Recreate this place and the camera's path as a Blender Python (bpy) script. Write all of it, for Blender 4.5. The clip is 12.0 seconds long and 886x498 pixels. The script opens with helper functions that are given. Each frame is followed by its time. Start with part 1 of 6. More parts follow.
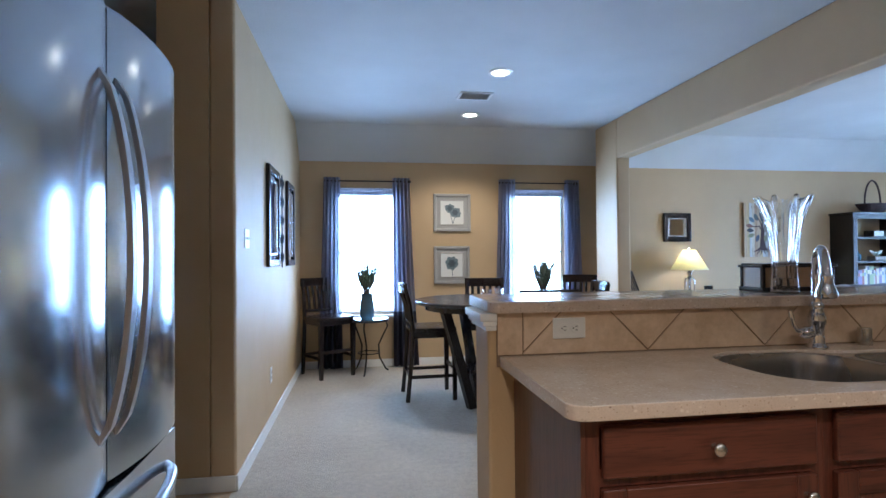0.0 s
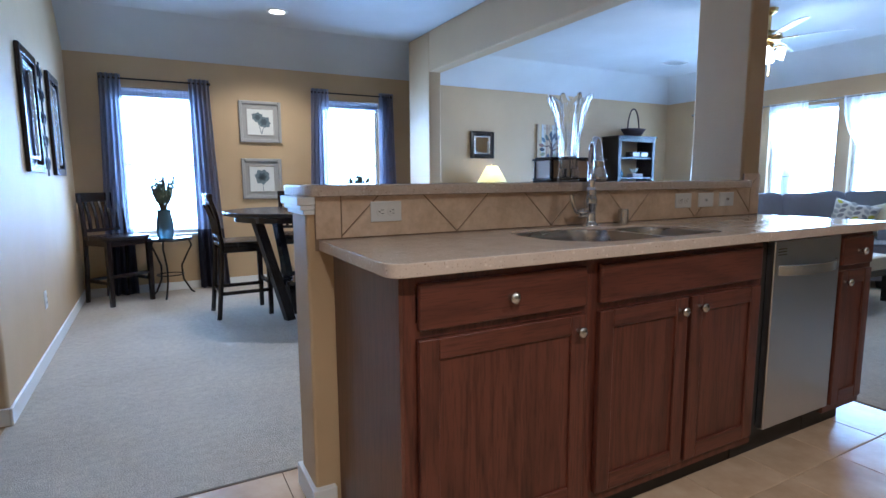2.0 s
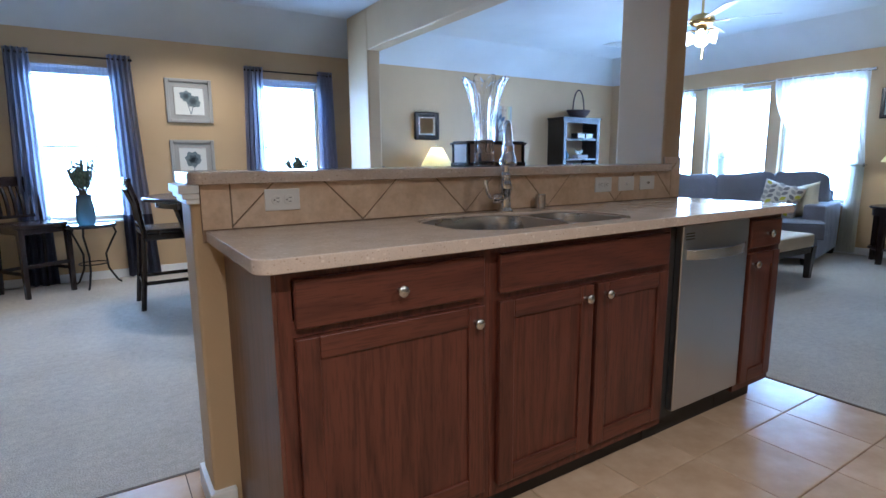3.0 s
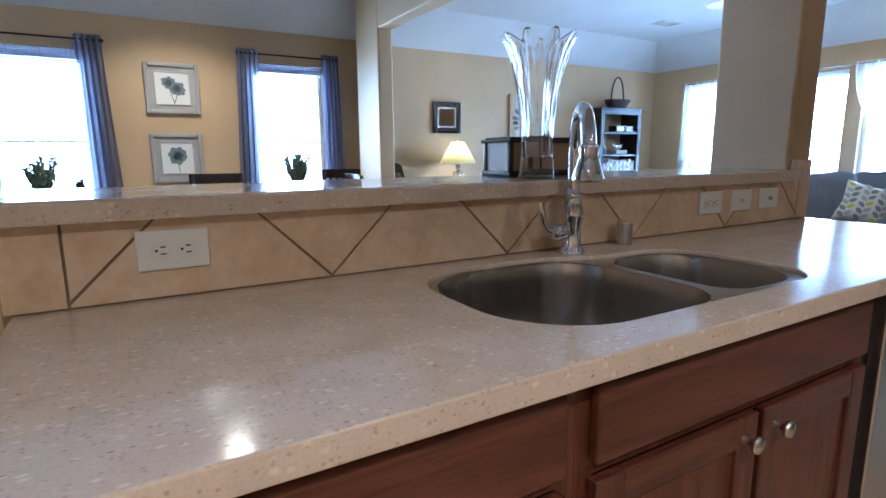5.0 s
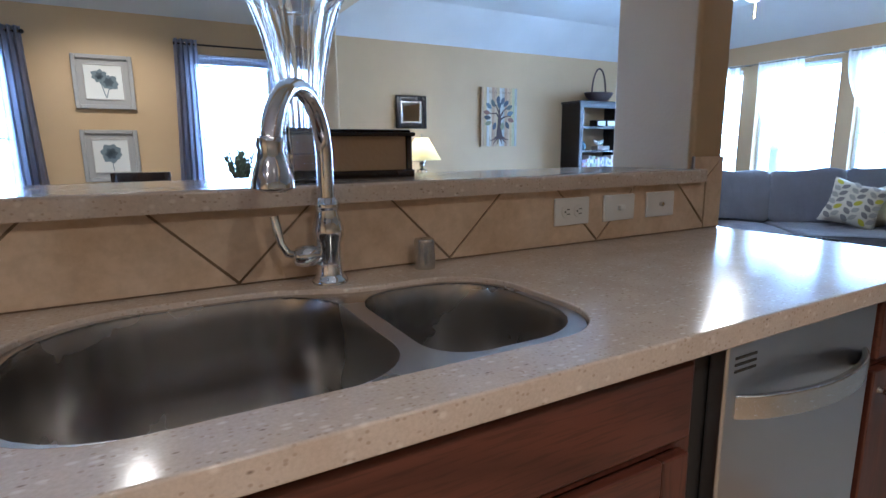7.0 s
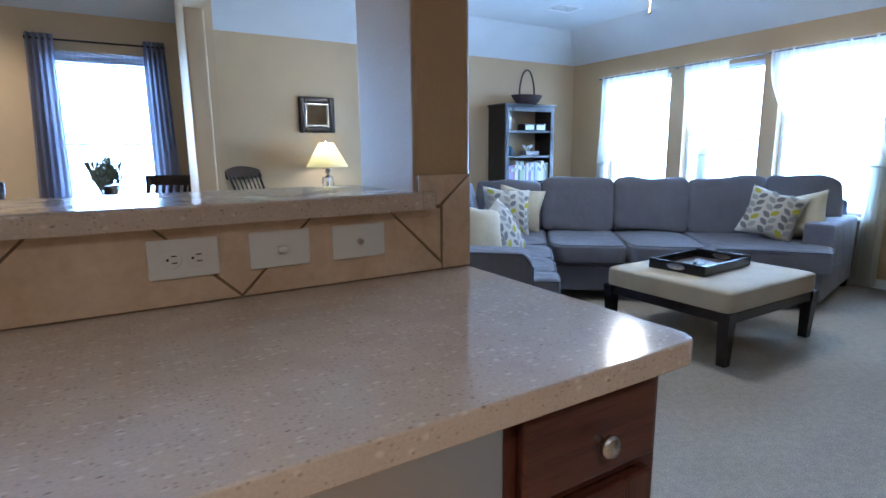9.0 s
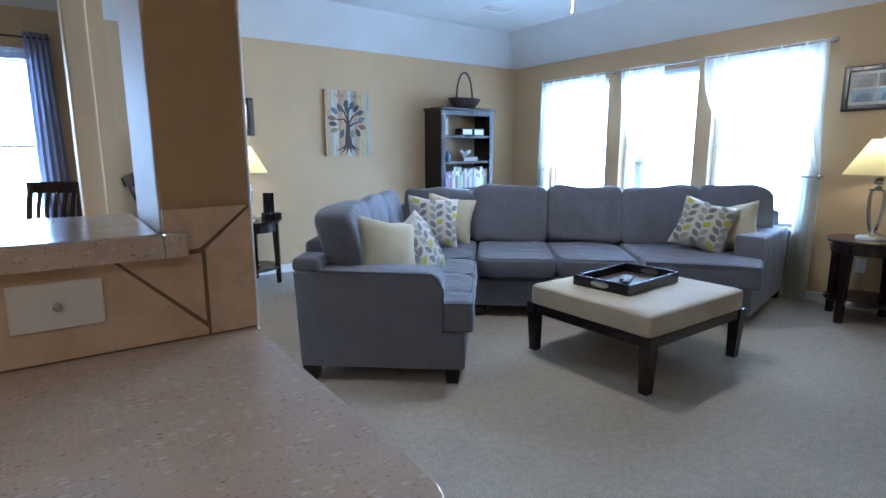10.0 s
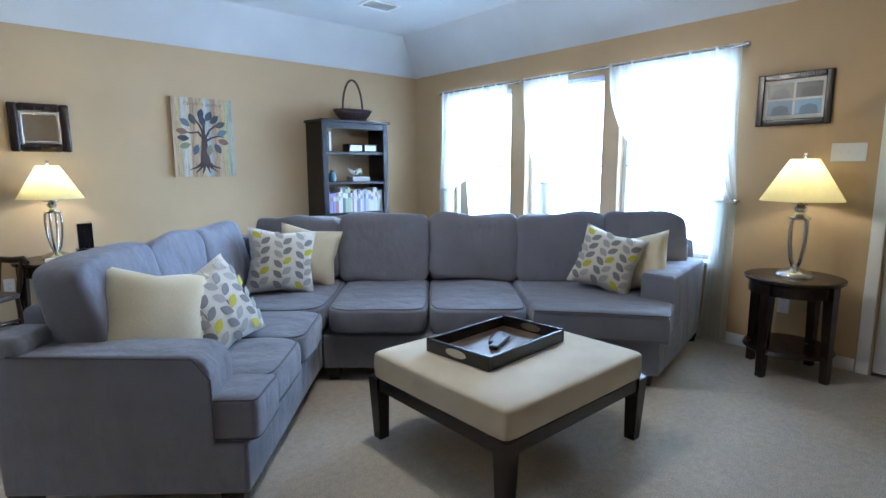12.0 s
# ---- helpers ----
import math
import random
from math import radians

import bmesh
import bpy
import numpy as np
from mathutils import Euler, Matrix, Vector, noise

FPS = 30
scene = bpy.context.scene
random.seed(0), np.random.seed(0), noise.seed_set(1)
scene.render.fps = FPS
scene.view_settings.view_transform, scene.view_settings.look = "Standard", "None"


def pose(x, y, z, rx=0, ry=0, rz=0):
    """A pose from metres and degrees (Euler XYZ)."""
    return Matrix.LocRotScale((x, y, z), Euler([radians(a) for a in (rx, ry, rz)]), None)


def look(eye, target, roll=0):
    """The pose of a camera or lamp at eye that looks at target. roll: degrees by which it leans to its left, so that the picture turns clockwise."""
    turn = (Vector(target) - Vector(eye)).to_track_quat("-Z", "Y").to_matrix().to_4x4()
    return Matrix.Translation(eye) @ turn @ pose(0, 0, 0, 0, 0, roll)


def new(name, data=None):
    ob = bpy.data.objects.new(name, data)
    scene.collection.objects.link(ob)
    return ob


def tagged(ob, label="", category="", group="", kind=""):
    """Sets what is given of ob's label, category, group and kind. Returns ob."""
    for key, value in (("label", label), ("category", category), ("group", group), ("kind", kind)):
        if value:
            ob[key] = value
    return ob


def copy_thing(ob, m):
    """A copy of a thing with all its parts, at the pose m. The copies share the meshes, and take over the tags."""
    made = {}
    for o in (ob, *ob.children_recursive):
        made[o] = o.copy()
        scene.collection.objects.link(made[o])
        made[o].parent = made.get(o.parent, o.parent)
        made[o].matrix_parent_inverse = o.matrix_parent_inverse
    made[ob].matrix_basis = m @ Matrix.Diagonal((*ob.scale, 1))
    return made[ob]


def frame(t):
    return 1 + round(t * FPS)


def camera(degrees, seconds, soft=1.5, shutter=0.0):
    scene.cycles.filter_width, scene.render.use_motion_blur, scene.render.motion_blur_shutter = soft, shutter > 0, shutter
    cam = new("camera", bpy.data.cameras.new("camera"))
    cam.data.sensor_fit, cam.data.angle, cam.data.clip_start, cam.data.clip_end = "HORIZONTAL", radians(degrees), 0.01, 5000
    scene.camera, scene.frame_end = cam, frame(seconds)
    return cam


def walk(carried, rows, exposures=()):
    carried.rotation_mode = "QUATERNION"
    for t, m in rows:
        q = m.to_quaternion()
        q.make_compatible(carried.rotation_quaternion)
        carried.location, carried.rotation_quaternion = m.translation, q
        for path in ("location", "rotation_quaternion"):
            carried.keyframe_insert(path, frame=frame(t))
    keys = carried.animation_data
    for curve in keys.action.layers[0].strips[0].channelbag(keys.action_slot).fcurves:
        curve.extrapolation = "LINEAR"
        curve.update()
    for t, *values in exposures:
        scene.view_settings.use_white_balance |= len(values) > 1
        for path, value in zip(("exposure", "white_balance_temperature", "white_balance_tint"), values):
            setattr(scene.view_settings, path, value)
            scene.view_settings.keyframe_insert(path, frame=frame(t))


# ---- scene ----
cam = camera(79.4, 12.0)
EXPOSURES = ((0.0, 0.27, 5080, 10), (1.0, 0.30, 4930, 10), (1.5, 0.34, 4820, 10), (2.5, 0.40, 4680, 10), (5.0, 0.52, 4900, 10), (6.0, 0.52, 4900, 10), (7.0, 0.45, 4880, 10), (9.0, 0.40, 4880, 10), (10.5, 0.34, 5250, 10), (11.0, 0.32, 5350, 10), (12.0, 0.46, 5400, 10))
PATH = [
    (0, (1.639, 0.881, 1.284), (1.943, 2.858, 1.308), -0.5),
    (0.5, (1.594, 0.883, 1.239), (2.208, 2.786, 1.272), -0.4),
    (1, (1.586, 0.898, 1.2), (2.39, 2.73, 1.202), -0.5),
    (1.5, (1.606, 0.902, 1.153), (2.485, 2.693, 1.013), -0.5),
    (2, (1.623, 0.868, 1.144), (2.563, 2.614, 0.887), -0.4),
    (2.5, (1.707, 0.836, 1.147), (2.735, 2.525, 0.848), -0.4),
    (3, (1.825, 0.835, 1.16), (2.889, 2.496, 0.831), -0.5),
    (5, (2.266, 1.558, 1.199), (3.266, 3.254, 0.845), -0.4),
    (5.5, (2.412, 1.634, 1.165), (3.359, 3.36, 0.816), -0.4),
    (6, (2.574, 1.688, 1.164), (3.518, 3.414, 0.806), -0.4),
    (6.5, (2.75, 1.643, 1.174), (3.702, 3.364, 0.811), -0.5),
    (7, (2.924, 1.57, 1.194), (3.88, 3.288, 0.828), -0.6),
    (7.2, (2.987, 1.554, 1.189), (3.946, 3.27, 0.817), -0.7),
    (9, (3.776, 1.567, 1.215), (4.799, 3.248, 0.859), -0.6),
    (9.5, (4.004, 1.599, 1.242), (5.06, 3.26, 0.886), -0.3),
    (10, (4.215, 1.663, 1.251), (5.36, 3.265, 0.901), -0.1),
    (10.5, (4.462, 1.676, 1.281), (5.64, 3.257, 0.946), -0.0),
    (11, (4.691, 1.772, 1.254), (5.876, 3.35, 0.926), 0.0),
    (11.5, (4.923, 1.925, 1.279), (6.125, 3.492, 0.96), 0.1),
    (12, (5.245, 1.962, 1.297), (6.544, 3.453, 1.0), -0.1),
]
walk(cam, [(t, look(eye, target, roll)) for t, eye, target, roll in PATH], EXPOSURES)

# ---- world and lights ----
world = bpy.data.worlds.new("sky_world")
scene.world = world
world.use_nodes = True
wn = world.node_tree.nodes
sky = wn.new("ShaderNodeTexSky")
sky.sky_type = "NISHITA"
sky.sun_disc = False
sky.sun_elevation, sky.sun_rotation = radians(50), radians(200)
world.node_tree.links.new(sky.outputs[0], wn["Background"].inputs[0])
wn["Background"].inputs[1].default_value = 0.12

DAY = (0.50, 0.72, 1.0)
WARM = (1.0, 0.80, 0.56)


def area_lamp(name, eye, target, sx, sy, power, colour):
    d = bpy.data.lights.new(name, "AREA")
    d.shape, d.size, d.size_y, d.energy, d.color, d.spread = "RECTANGLE", sx, sy, power, colour, radians(125)
    ob = new(name, d)
    ob.matrix_world = look(eye, target)
    return ob


def bulb(name, x, y, z, power, colour=WARM, r=0.03):
    d = bpy.data.lights.new(name, "POINT")
    d.energy, d.color, d.shadow_soft_size = power, colour, r
    ob = new(name, d)
    ob.location = (x, y, z)
    return ob


def downlight(name, x, y, z, power, colour=WARM, spread=130):
    d = bpy.data.lights.new(name, "SPOT")
    d.energy, d.color, d.shadow_soft_size, d.spot_size, d.spot_blend = power, colour, 0.05, radians(spread), 0.6
    ob = new(name, d)
    ob.location = (x, y, z)
    return ob


for wx in (1.70, 3.775):
    area_lamp("window_daylight", (wx, 7.36, 1.34), (wx, 5.0, 1.1), 0.72, 1.4, 26, DAY)
for wy in (6.14, 5.055, 4.02):
    area_lamp("window_daylight", (9.62, wy, 1.36), (7.0, wy, 1.1), 0.88, 1.45, 34, DAY)
# the two lit recessed lights over the dining table
downlight("recessed_and_fill_bulb", 2.74, 4.97, 2.70, 70)
downlight("recessed_and_fill_bulb", 2.76, 6.25, 2.70, 74)
# unseen fill spots without fixtures, added to brighten the kitchen worktop and tiles
for kx, ky, kp in ((1.5, 0.2, 135), (3.2, 0.2, 64), (4.05, 0.4, 12)):
    downlight("recessed_and_fill_bulb", kx, ky, 2.70, kp)

# ---- materials ----


def mat(name, colour, rough=0.5, metal=0.0, spec=0.5):
    m = bpy.data.materials.new(name)
    m.use_nodes = True
    b = m.node_tree.nodes["Principled BSDF"]
    b.inputs["Base Color"].default_value = (*colour, 1)
    b.inputs["Roughness"].default_value = rough
    b.inputs["Metallic"].default_value = metal
    b.inputs["Specular IOR Level"].default_value = spec
    return m


def coords(m, scale=(1, 1, 1)):
    n, l = m.node_tree.nodes, m.node_tree.links
    c, g = n.new("ShaderNodeTexCoord"), n.new("ShaderNodeMapping")
    g.inputs["Scale"].default_value = scale
    l.new(c.outputs["Object"], g.inputs[0])
    return g.outputs[0]


def noise_tex(m, vec, scale, detail=4, rough=0.55):
    t = m.node_tree.nodes.new("ShaderNodeTexNoise")
    t.inputs["Scale"].default_value, t.inputs["Detail"].default_value, t.inputs["Roughness"].default_value = scale, detail, rough
    m.node_tree.links.new(vec, t.inputs["Vector"])
    return t.outputs["Fac"]


def ramp(m, fac, stops):
    r = m.node_tree.nodes.new("ShaderNodeValToRGB")
    e = r.color_ramp.elements
    while len(e) < len(stops):
        e.new(0.5)
    for i, (p, c) in enumerate(stops):
        e[i].position, e[i].color = p, (*c, 1)
    m.node_tree.links.new(fac, r.inputs[0])
    return r.outputs[0]


def mix(m, fac, a, b, how="MIX"):
    x = m.node_tree.nodes.new("ShaderNodeMix")
    x.data_type, x.blend_type = "RGBA", how
    l = m.node_tree.links
    for sock, v in ((x.inputs[0], fac), (x.inputs[6], a), (x.inputs[7], b)):
        if isinstance(v, (int, float)):
            sock.default_value = v
        elif isinstance(v, tuple):
            sock.default_value = (*v, 1)
        else:
            l.new(v, sock)
    return x.outputs[2]


def base(m, colour):
    m.node_tree.links.new(colour, m.node_tree.nodes["Principled BSDF"].inputs["Base Color"])


def roughness(m, fac, lo, hi):
    r = m.node_tree.nodes.new("ShaderNodeMapRange")
    r.inputs["To Min"].default_value, r.inputs["To Max"].default_value = lo, hi
    m.node_tree.links.new(fac, r.inputs[0])
    m.node_tree.links.new(r.outputs[0], m.node_tree.nodes["Principled BSDF"].inputs["Roughness"])


def bump(m, height, strength, dist=0.01):
    b = m.node_tree.nodes.new("ShaderNodeBump")
    b.inputs["Strength"].default_value, b.inputs["Distance"].default_value = strength, dist
    m.node_tree.links.new(height, b.inputs["Height"])
    m.node_tree.links.new(b.outputs[0], m.node_tree.nodes["Principled BSDF"].inputs["Normal"])


def shade(c, k):
    return tuple(min(1, v * k) for v in c)


def paint(name, colour, rough=0.55, tex=90, strength=0.25):
    m = mat(name, colour, rough)
    v = coords(m)
    base(m, ramp(m, noise_tex(m, v, 1.3, 5), [(0.3, shade(colour, 0.93)), (0.7, shade(colour, 1.05))]))
    n = noise_tex(m, v, tex, 3)
    bump(m, n, strength, 0.004)
    roughness(m, noise_tex(m, v, 4), rough - 0.08, rough + 0.1)
    return m


def wood(name, dark, light, along, rough=0.35, grain=1.0):
    m = mat(name, light, rough)
    sc = {"x": (0.9, 14, 14), "y": (14, 0.9, 14), "z": (14, 14, 0.9)}[along]
    v = coords(m, tuple(c * grain for c in sc))
    n = noise_tex(m, v, 1.6, 6, 0.6)
    rings = noise_tex(m, coords(m, tuple(c * grain * 0.42 for c in sc)), 1.0, 2, 0.4)
    times, wave = m.node_tree.nodes.new("ShaderNodeMath"), m.node_tree.nodes.new("ShaderNodeMath")
    times.operation, wave.operation = "MULTIPLY", "PINGPONG"
    times.inputs[1].default_value, wave.inputs[1].default_value = 26.0, 1.0
    m.node_tree.links.new(rings, times.inputs[0])
    m.node_tree.links.new(times.outputs[0], wave.inputs[0])
    c1 = ramp(m, wave.outputs[0], [(0.0, dark), (0.3, tuple((a + b) / 2 for a, b in zip(dark, light))), (0.6, light), (1.0, shade(light, 1.08))])
    v2 = coords(m, tuple(c * grain * 6 for c in sc))
    pores = ramp(m, noise_tex(m, v2, 2.0, 3), [(0.38, shade(dark, 0.55)), (0.5, (1, 1, 1))])
    c2 = mix(m, 0.35, c1, ramp(m, n, [(0.3, dark), (0.7, light)]))
    base(m, mix(m, 0.36, c2, mix(m, 1.0, c2, pores, "MULTIPLY")))
    bump(m, n, 0.12, 0.003)
    roughness(m, n, rough - 0.07, rough + 0.12)
    return m


def cloth(name, colour, tex=420, strength=0.5, var=0.08, rough=0.9):
    m = mat(name, colour, rough, spec=0.2)
    v = coords(m)
    a = noise_tex(m, v, 5, 5)
    b = noise_tex(m, v, tex, 2)
    c = ramp(m, a, [(0.3, shade(colour, 1 - var)), (0.7, shade(colour, 1 + var))])
    base(m, mix(m, 0.35, c, mix(m, 1.0, c, ramp(m, b, [(0.3, (0.6, 0.6, 0.6)), (0.7, (1.25, 1.25, 1.25))]), "MULTIPLY")))
    bump(m, b, strength, 0.002)
    m.node_tree.nodes["Principled BSDF"].inputs["Sheen Weight"].default_value = 0.25
    return m


TAN = (0.50, 0.36, 0.20)
M_WALL = paint("tan_wall_paint", TAN, 0.56)
M_WALL.node_tree.nodes["Principled BSDF"].inputs["Specular IOR Level"].default_value = 0.38
M_CEIL = paint("white_ceiling_paint", (0.58, 0.59, 0.59), 0.8, 60, 0.35)
M_TRIM = paint("white_trim_paint", (0.76, 0.76, 0.74), 0.35, 200, 0.05)
M_DOOR = paint("white_door_paint", (0.74, 0.75, 0.76), 0.35, 200, 0.05)

M_CARPET = mat("beige_carpet", (0.40, 0.36, 0.30), 0.95, spec=0.1)
_v = coords(M_CARPET)
_a = noise_tex(M_CARPET, _v, 1.1, 6, 0.6)
_b = noise_tex(M_CARPET, _v, 160, 3)
_c = noise_tex(M_CARPET, _v, 28, 4)
_col = ramp(M_CARPET, _a, [(0.32, (0.50, 0.443, 0.362)), (0.68, (0.61, 0.55, 0.452))])
_col = mix(M_CARPET, 0.6, _col, mix(M_CARPET, 1.0, _col, ramp(M_CARPET, _b, [(0.3, (0.55, 0.55, 0.55)), (0.7, (1.3, 1.3, 1.3))]), "MULTIPLY"))
base(M_CARPET, mix(M_CARPET, 0.3, _col, mix(M_CARPET, 1.0, _col, ramp(M_CARPET, _c, [(0.35, (0.7, 0.7, 0.7)), (0.65, (1.2, 1.2, 1.2))]), "MULTIPLY")))
bump(M_CARPET, _b, 0.9, 0.012)

M_FTILE = mat("floor_tile_ceramic", (0.46, 0.34, 0.21), 0.28)
_v = coords(M_FTILE)
_i = M_FTILE.node_tree.nodes.new("ShaderNodeObjectInfo")
_n = noise_tex(M_FTILE, _v, 5, 6, 0.6)
_col = ramp(M_FTILE, _n, [(0.3, (0.42, 0.29, 0.18)), (0.55, (0.53, 0.385, 0.255)), (0.75, (0.59, 0.445, 0.31))])
base(M_FTILE, mix(M_FTILE, 0.25, _col, mix(M_FTILE, 1.0, _col, ramp(M_FTILE, _i.outputs["Random"], [(0, (0.75, 0.75, 0.75)), (1, (1.2, 1.2, 1.2))]), "MULTIPLY")))
roughness(M_FTILE, _n, 0.12, 0.26)
bump(M_FTILE, _n, 0.1, 0.004)
M_GROUT = paint("grout", (0.16, 0.125, 0.09), 0.9, 200)

M_BTILE = mat("tan_backsplash_tile", (0.52, 0.39, 0.25), 0.4)
_v = coords(M_BTILE)
_n = noise_tex(M_BTILE, _v, 9, 6, 0.65)
_n2 = noise_tex(M_BTILE, _v, 45, 4, 0.6)
_col = ramp(M_BTILE, _n, [(0.3, (0.52, 0.37, 0.235)), (0.52, (0.63, 0.475, 0.325)), (0.72, (0.70, 0.55, 0.40))])
base(M_BTILE, mix(M_BTILE, 0.25, _col, mix(M_BTILE, 1.0, _col, ramp(M_BTILE, _n2, [(0.35, (0.7, 0.65, 0.6)), (0.6, (1.1, 1.1, 1.1))]), "MULTIPLY")))
bump(M_BTILE, _n2, 0.15, 0.003)
M_GROUTD = paint("dark_grout", (0.23, 0.16, 0.105), 0.9, 200)

M_COUNTER = mat("speckled_beige_worktop", (0.46, 0.37, 0.29), 0.2)
_v = coords(M_COUNTER)


def specks(m, v, scale, lo, hi, rare=0.55):
    t = m.node_tree.nodes.new("ShaderNodeTexVoronoi")
    t.inputs["Scale"].default_value = scale
    m.node_tree.links.new(v, t.inputs["Vector"])
    r = m.node_tree.nodes.new("ShaderNodeMapRange")
    r.inputs["From Min"].default_value, r.inputs["From Max"].default_value = lo, hi
    r.inputs["To Min"].default_value, r.inputs["To Max"].default_value = 1, 0
    m.node_tree.links.new(t.outputs["Distance"], r.inputs[0])
    k = m.node_tree.nodes.new("ShaderNodeMapRange")
    sep = m.node_tree.nodes.new("ShaderNodeSeparateColor")
    m.node_tree.links.new(t.outputs["Color"], sep.inputs[0])
    k.inputs["From Min"].default_value, k.inputs["From Max"].default_value = rare, rare + 0.04
    m.node_tree.links.new(sep.outputs[0], k.inputs[0])
    x = m.node_tree.nodes.new("ShaderNodeMath")
    x.operation = "MULTIPLY"
    m.node_tree.links.new(r.outputs[0], x.inputs[0])
    m.node_tree.links.new(k.outputs[0], x.inputs[1])
    return x.outputs[0]


_n = noise_tex(M_COUNTER, _v, 14, 5)
_f = noise_tex(M_COUNTER, _v, 220, 3)
_col = ramp(M_COUNTER, _n, [(0.3, (0.52, 0.425, 0.345)), (0.7, (0.58, 0.485, 0.40))])
_col = mix(M_COUNTER, 0.3, _col, mix(M_COUNTER, 1.0, _col, ramp(M_COUNTER, _f, [(0.35, (0.8, 0.78, 0.76)), (0.65, (1.15, 1.15, 1.15))]), "MULTIPLY"))
_col = mix(M_COUNTER, specks(M_COUNTER, coords(M_COUNTER, (1, 1.9, 1.3)), 62, 0.16, 0.40, 0.66), _col, (0.67, 0.585, 0.50))
_col = mix(M_COUNTER, specks(M_COUNTER, coords(M_COUNTER, (0.55, 1.3, 1)), 105, 0.08, 0.26, 0.88), _col, (0.24, 0.175, 0.135))
_col = mix(M_COUNTER, specks(M_COUNTER, coords(M_COUNTER, (0.8, 1.2, 1)), 170, 0.2, 0.4, 0.7), _col, (0.42, 0.325, 0.25))
base(M_COUNTER, _col)
roughness(M_COUNTER, _n, 0.10, 0.19)

OAK_D, OAK_L = (0.058, 0.016, 0.009), (0.112, 0.033, 0.018)
M_OAKV = wood("red_oak_upright_grain", OAK_D, OAK_L, "z")
M_OAKH = wood("red_oak_level_grain", OAK_D, OAK_L, "x")
M_OAKSIDE = wood("cabinet_side_laminate", (0.09, 0.032, 0.018), (0.115, 0.043, 0.026), "z", 0.3)
M_ESP = wood("espresso_wood", (0.008, 0.005, 0.005), (0.022, 0.012, 0.010), "z", 0.22)
M_BLACK = wood("black_stained_wood", (0.006, 0.005, 0.006), (0.014, 0.011, 0.012), "z", 0.25)
M_ROCK = wood("dark_brown_turned_wood", (0.020, 0.010, 0.006), (0.05, 0.026, 0.015), "z", 0.3)


def steel(name, colour, rough, along):
    m = mat(name, colour, rough, 1.0)
    sc = {"x": (1.5, 500, 500), "y": (500, 1.5, 500), "z": (500, 500, 1.5)}[along]
    n = noise_tex(m, coords(m, sc), 1.0, 3)
    roughness(m, n, rough - 0.02, rough + 0.03)
    return m


M_STEEL = steel("brushed_steel_upright", (0.52, 0.53, 0.56), 0.28, "z")
M_FRIDGE = steel("polished_fridge_steel", (0.52, 0.54, 0.57), 0.15, "z")
M_STEELX = steel("brushed_steel_level", (0.66, 0.67, 0.69), 0.26, "x")
M_SINK = paint("satin_sink_steel", (0.50, 0.48, 0.46), 0.26, 30, 0.02)
M_SINK.node_tree.nodes["Principled BSDF"].inputs["Metallic"].default_value = 1.0
M_CHROME = mat("polished_chrome", (0.70, 0.71, 0.73), 0.06, 1.0)
M_NICKEL = mat("satin_nickel", (0.55, 0.54, 0.52), 0.25, 1.0)
M_BRASS = mat("brass", (0.62, 0.45, 0.18), 0.22, 1.0)
M_PLASTIC = mat("white_plastic", (0.74, 0.73, 0.70), 0.3)
# near-black for toe kicks, gaps and slots: their shade put into the colour
M_DARK = mat("dark_recess_shade", (0.02, 0.018, 0.017), 0.6)
M_BLKPLAST = mat("black_plastic", (0.012, 0.012, 0.013), 0.35)
M_IRON = mat("black_wrought_iron", (0.012, 0.011, 0.012), 0.45, 0.5)
M_SOFA = cloth("blue_grey_sofa_weave", (0.165, 0.170, 0.208), 420, 0.6)
_n = M_SOFA.node_tree.nodes
_w = noise_tex(M_SOFA, coords(M_SOFA, (1, 1, 0.6)), 7, 4, 0.5)
_b2 = _n.new("ShaderNodeBump")
_b2.inputs["Strength"].default_value, _b2.inputs["Distance"].default_value = 0.6, 0.04
M_SOFA.node_tree.links.new(_w, _b2.inputs["Height"])
M_SOFA.node_tree.links.new(_b2.outputs[0], _n["Bump"].inputs["Normal"])
M_SATIN = paint("satin_black_lacquer", (0.016, 0.014, 0.017), 0.22, 200, 0.04)
M_SEAM = cloth("dark_seam", (0.07, 0.073, 0.088), 420, 0.2)
M_CREAM = cloth("cream_upholstery", (0.56, 0.49, 0.36), 380, 0.4)
M_CREAMP = cloth("cream_cushion_cloth", (0.58, 0.52, 0.37), 300, 0.4)
M_GLASS = mat("clear_glass", (1, 1, 1), 0.02)
M_GLASS.node_tree.nodes["Principled BSDF"].inputs["Transmission Weight"].default_value = 1
M_GLASS.node_tree.nodes["Principled BSDF"].inputs["IOR"].default_value = 1.5
M_PANE = mat("window_pane_glass", (1, 1, 1), 0.0)
M_PANE.node_tree.nodes["Principled BSDF"].inputs["Transmission Weight"].default_value = 1
M_PANE.node_tree.nodes["Principled BSDF"].inputs["IOR"].default_value = 1.02
M_MIRROR = mat("mirror_silver", (0.85, 0.86, 0.86), 0.02, 1.0)
M_LEAF = cloth("grey_green_leaves", (0.13, 0.17, 0.11), 60, 0.2, 0.3)
M_STEM = cloth("dry_stems", (0.10, 0.09, 0.06), 60, 0.2, 0.3)
M_BLUEGLASS = mat("smoky_blue_glass", (0.07, 0.13, 0.17), 0.15)
M_BLUEGLASS.node_tree.nodes["Principled BSDF"].inputs["Transmission Weight"].default_value = 0.3


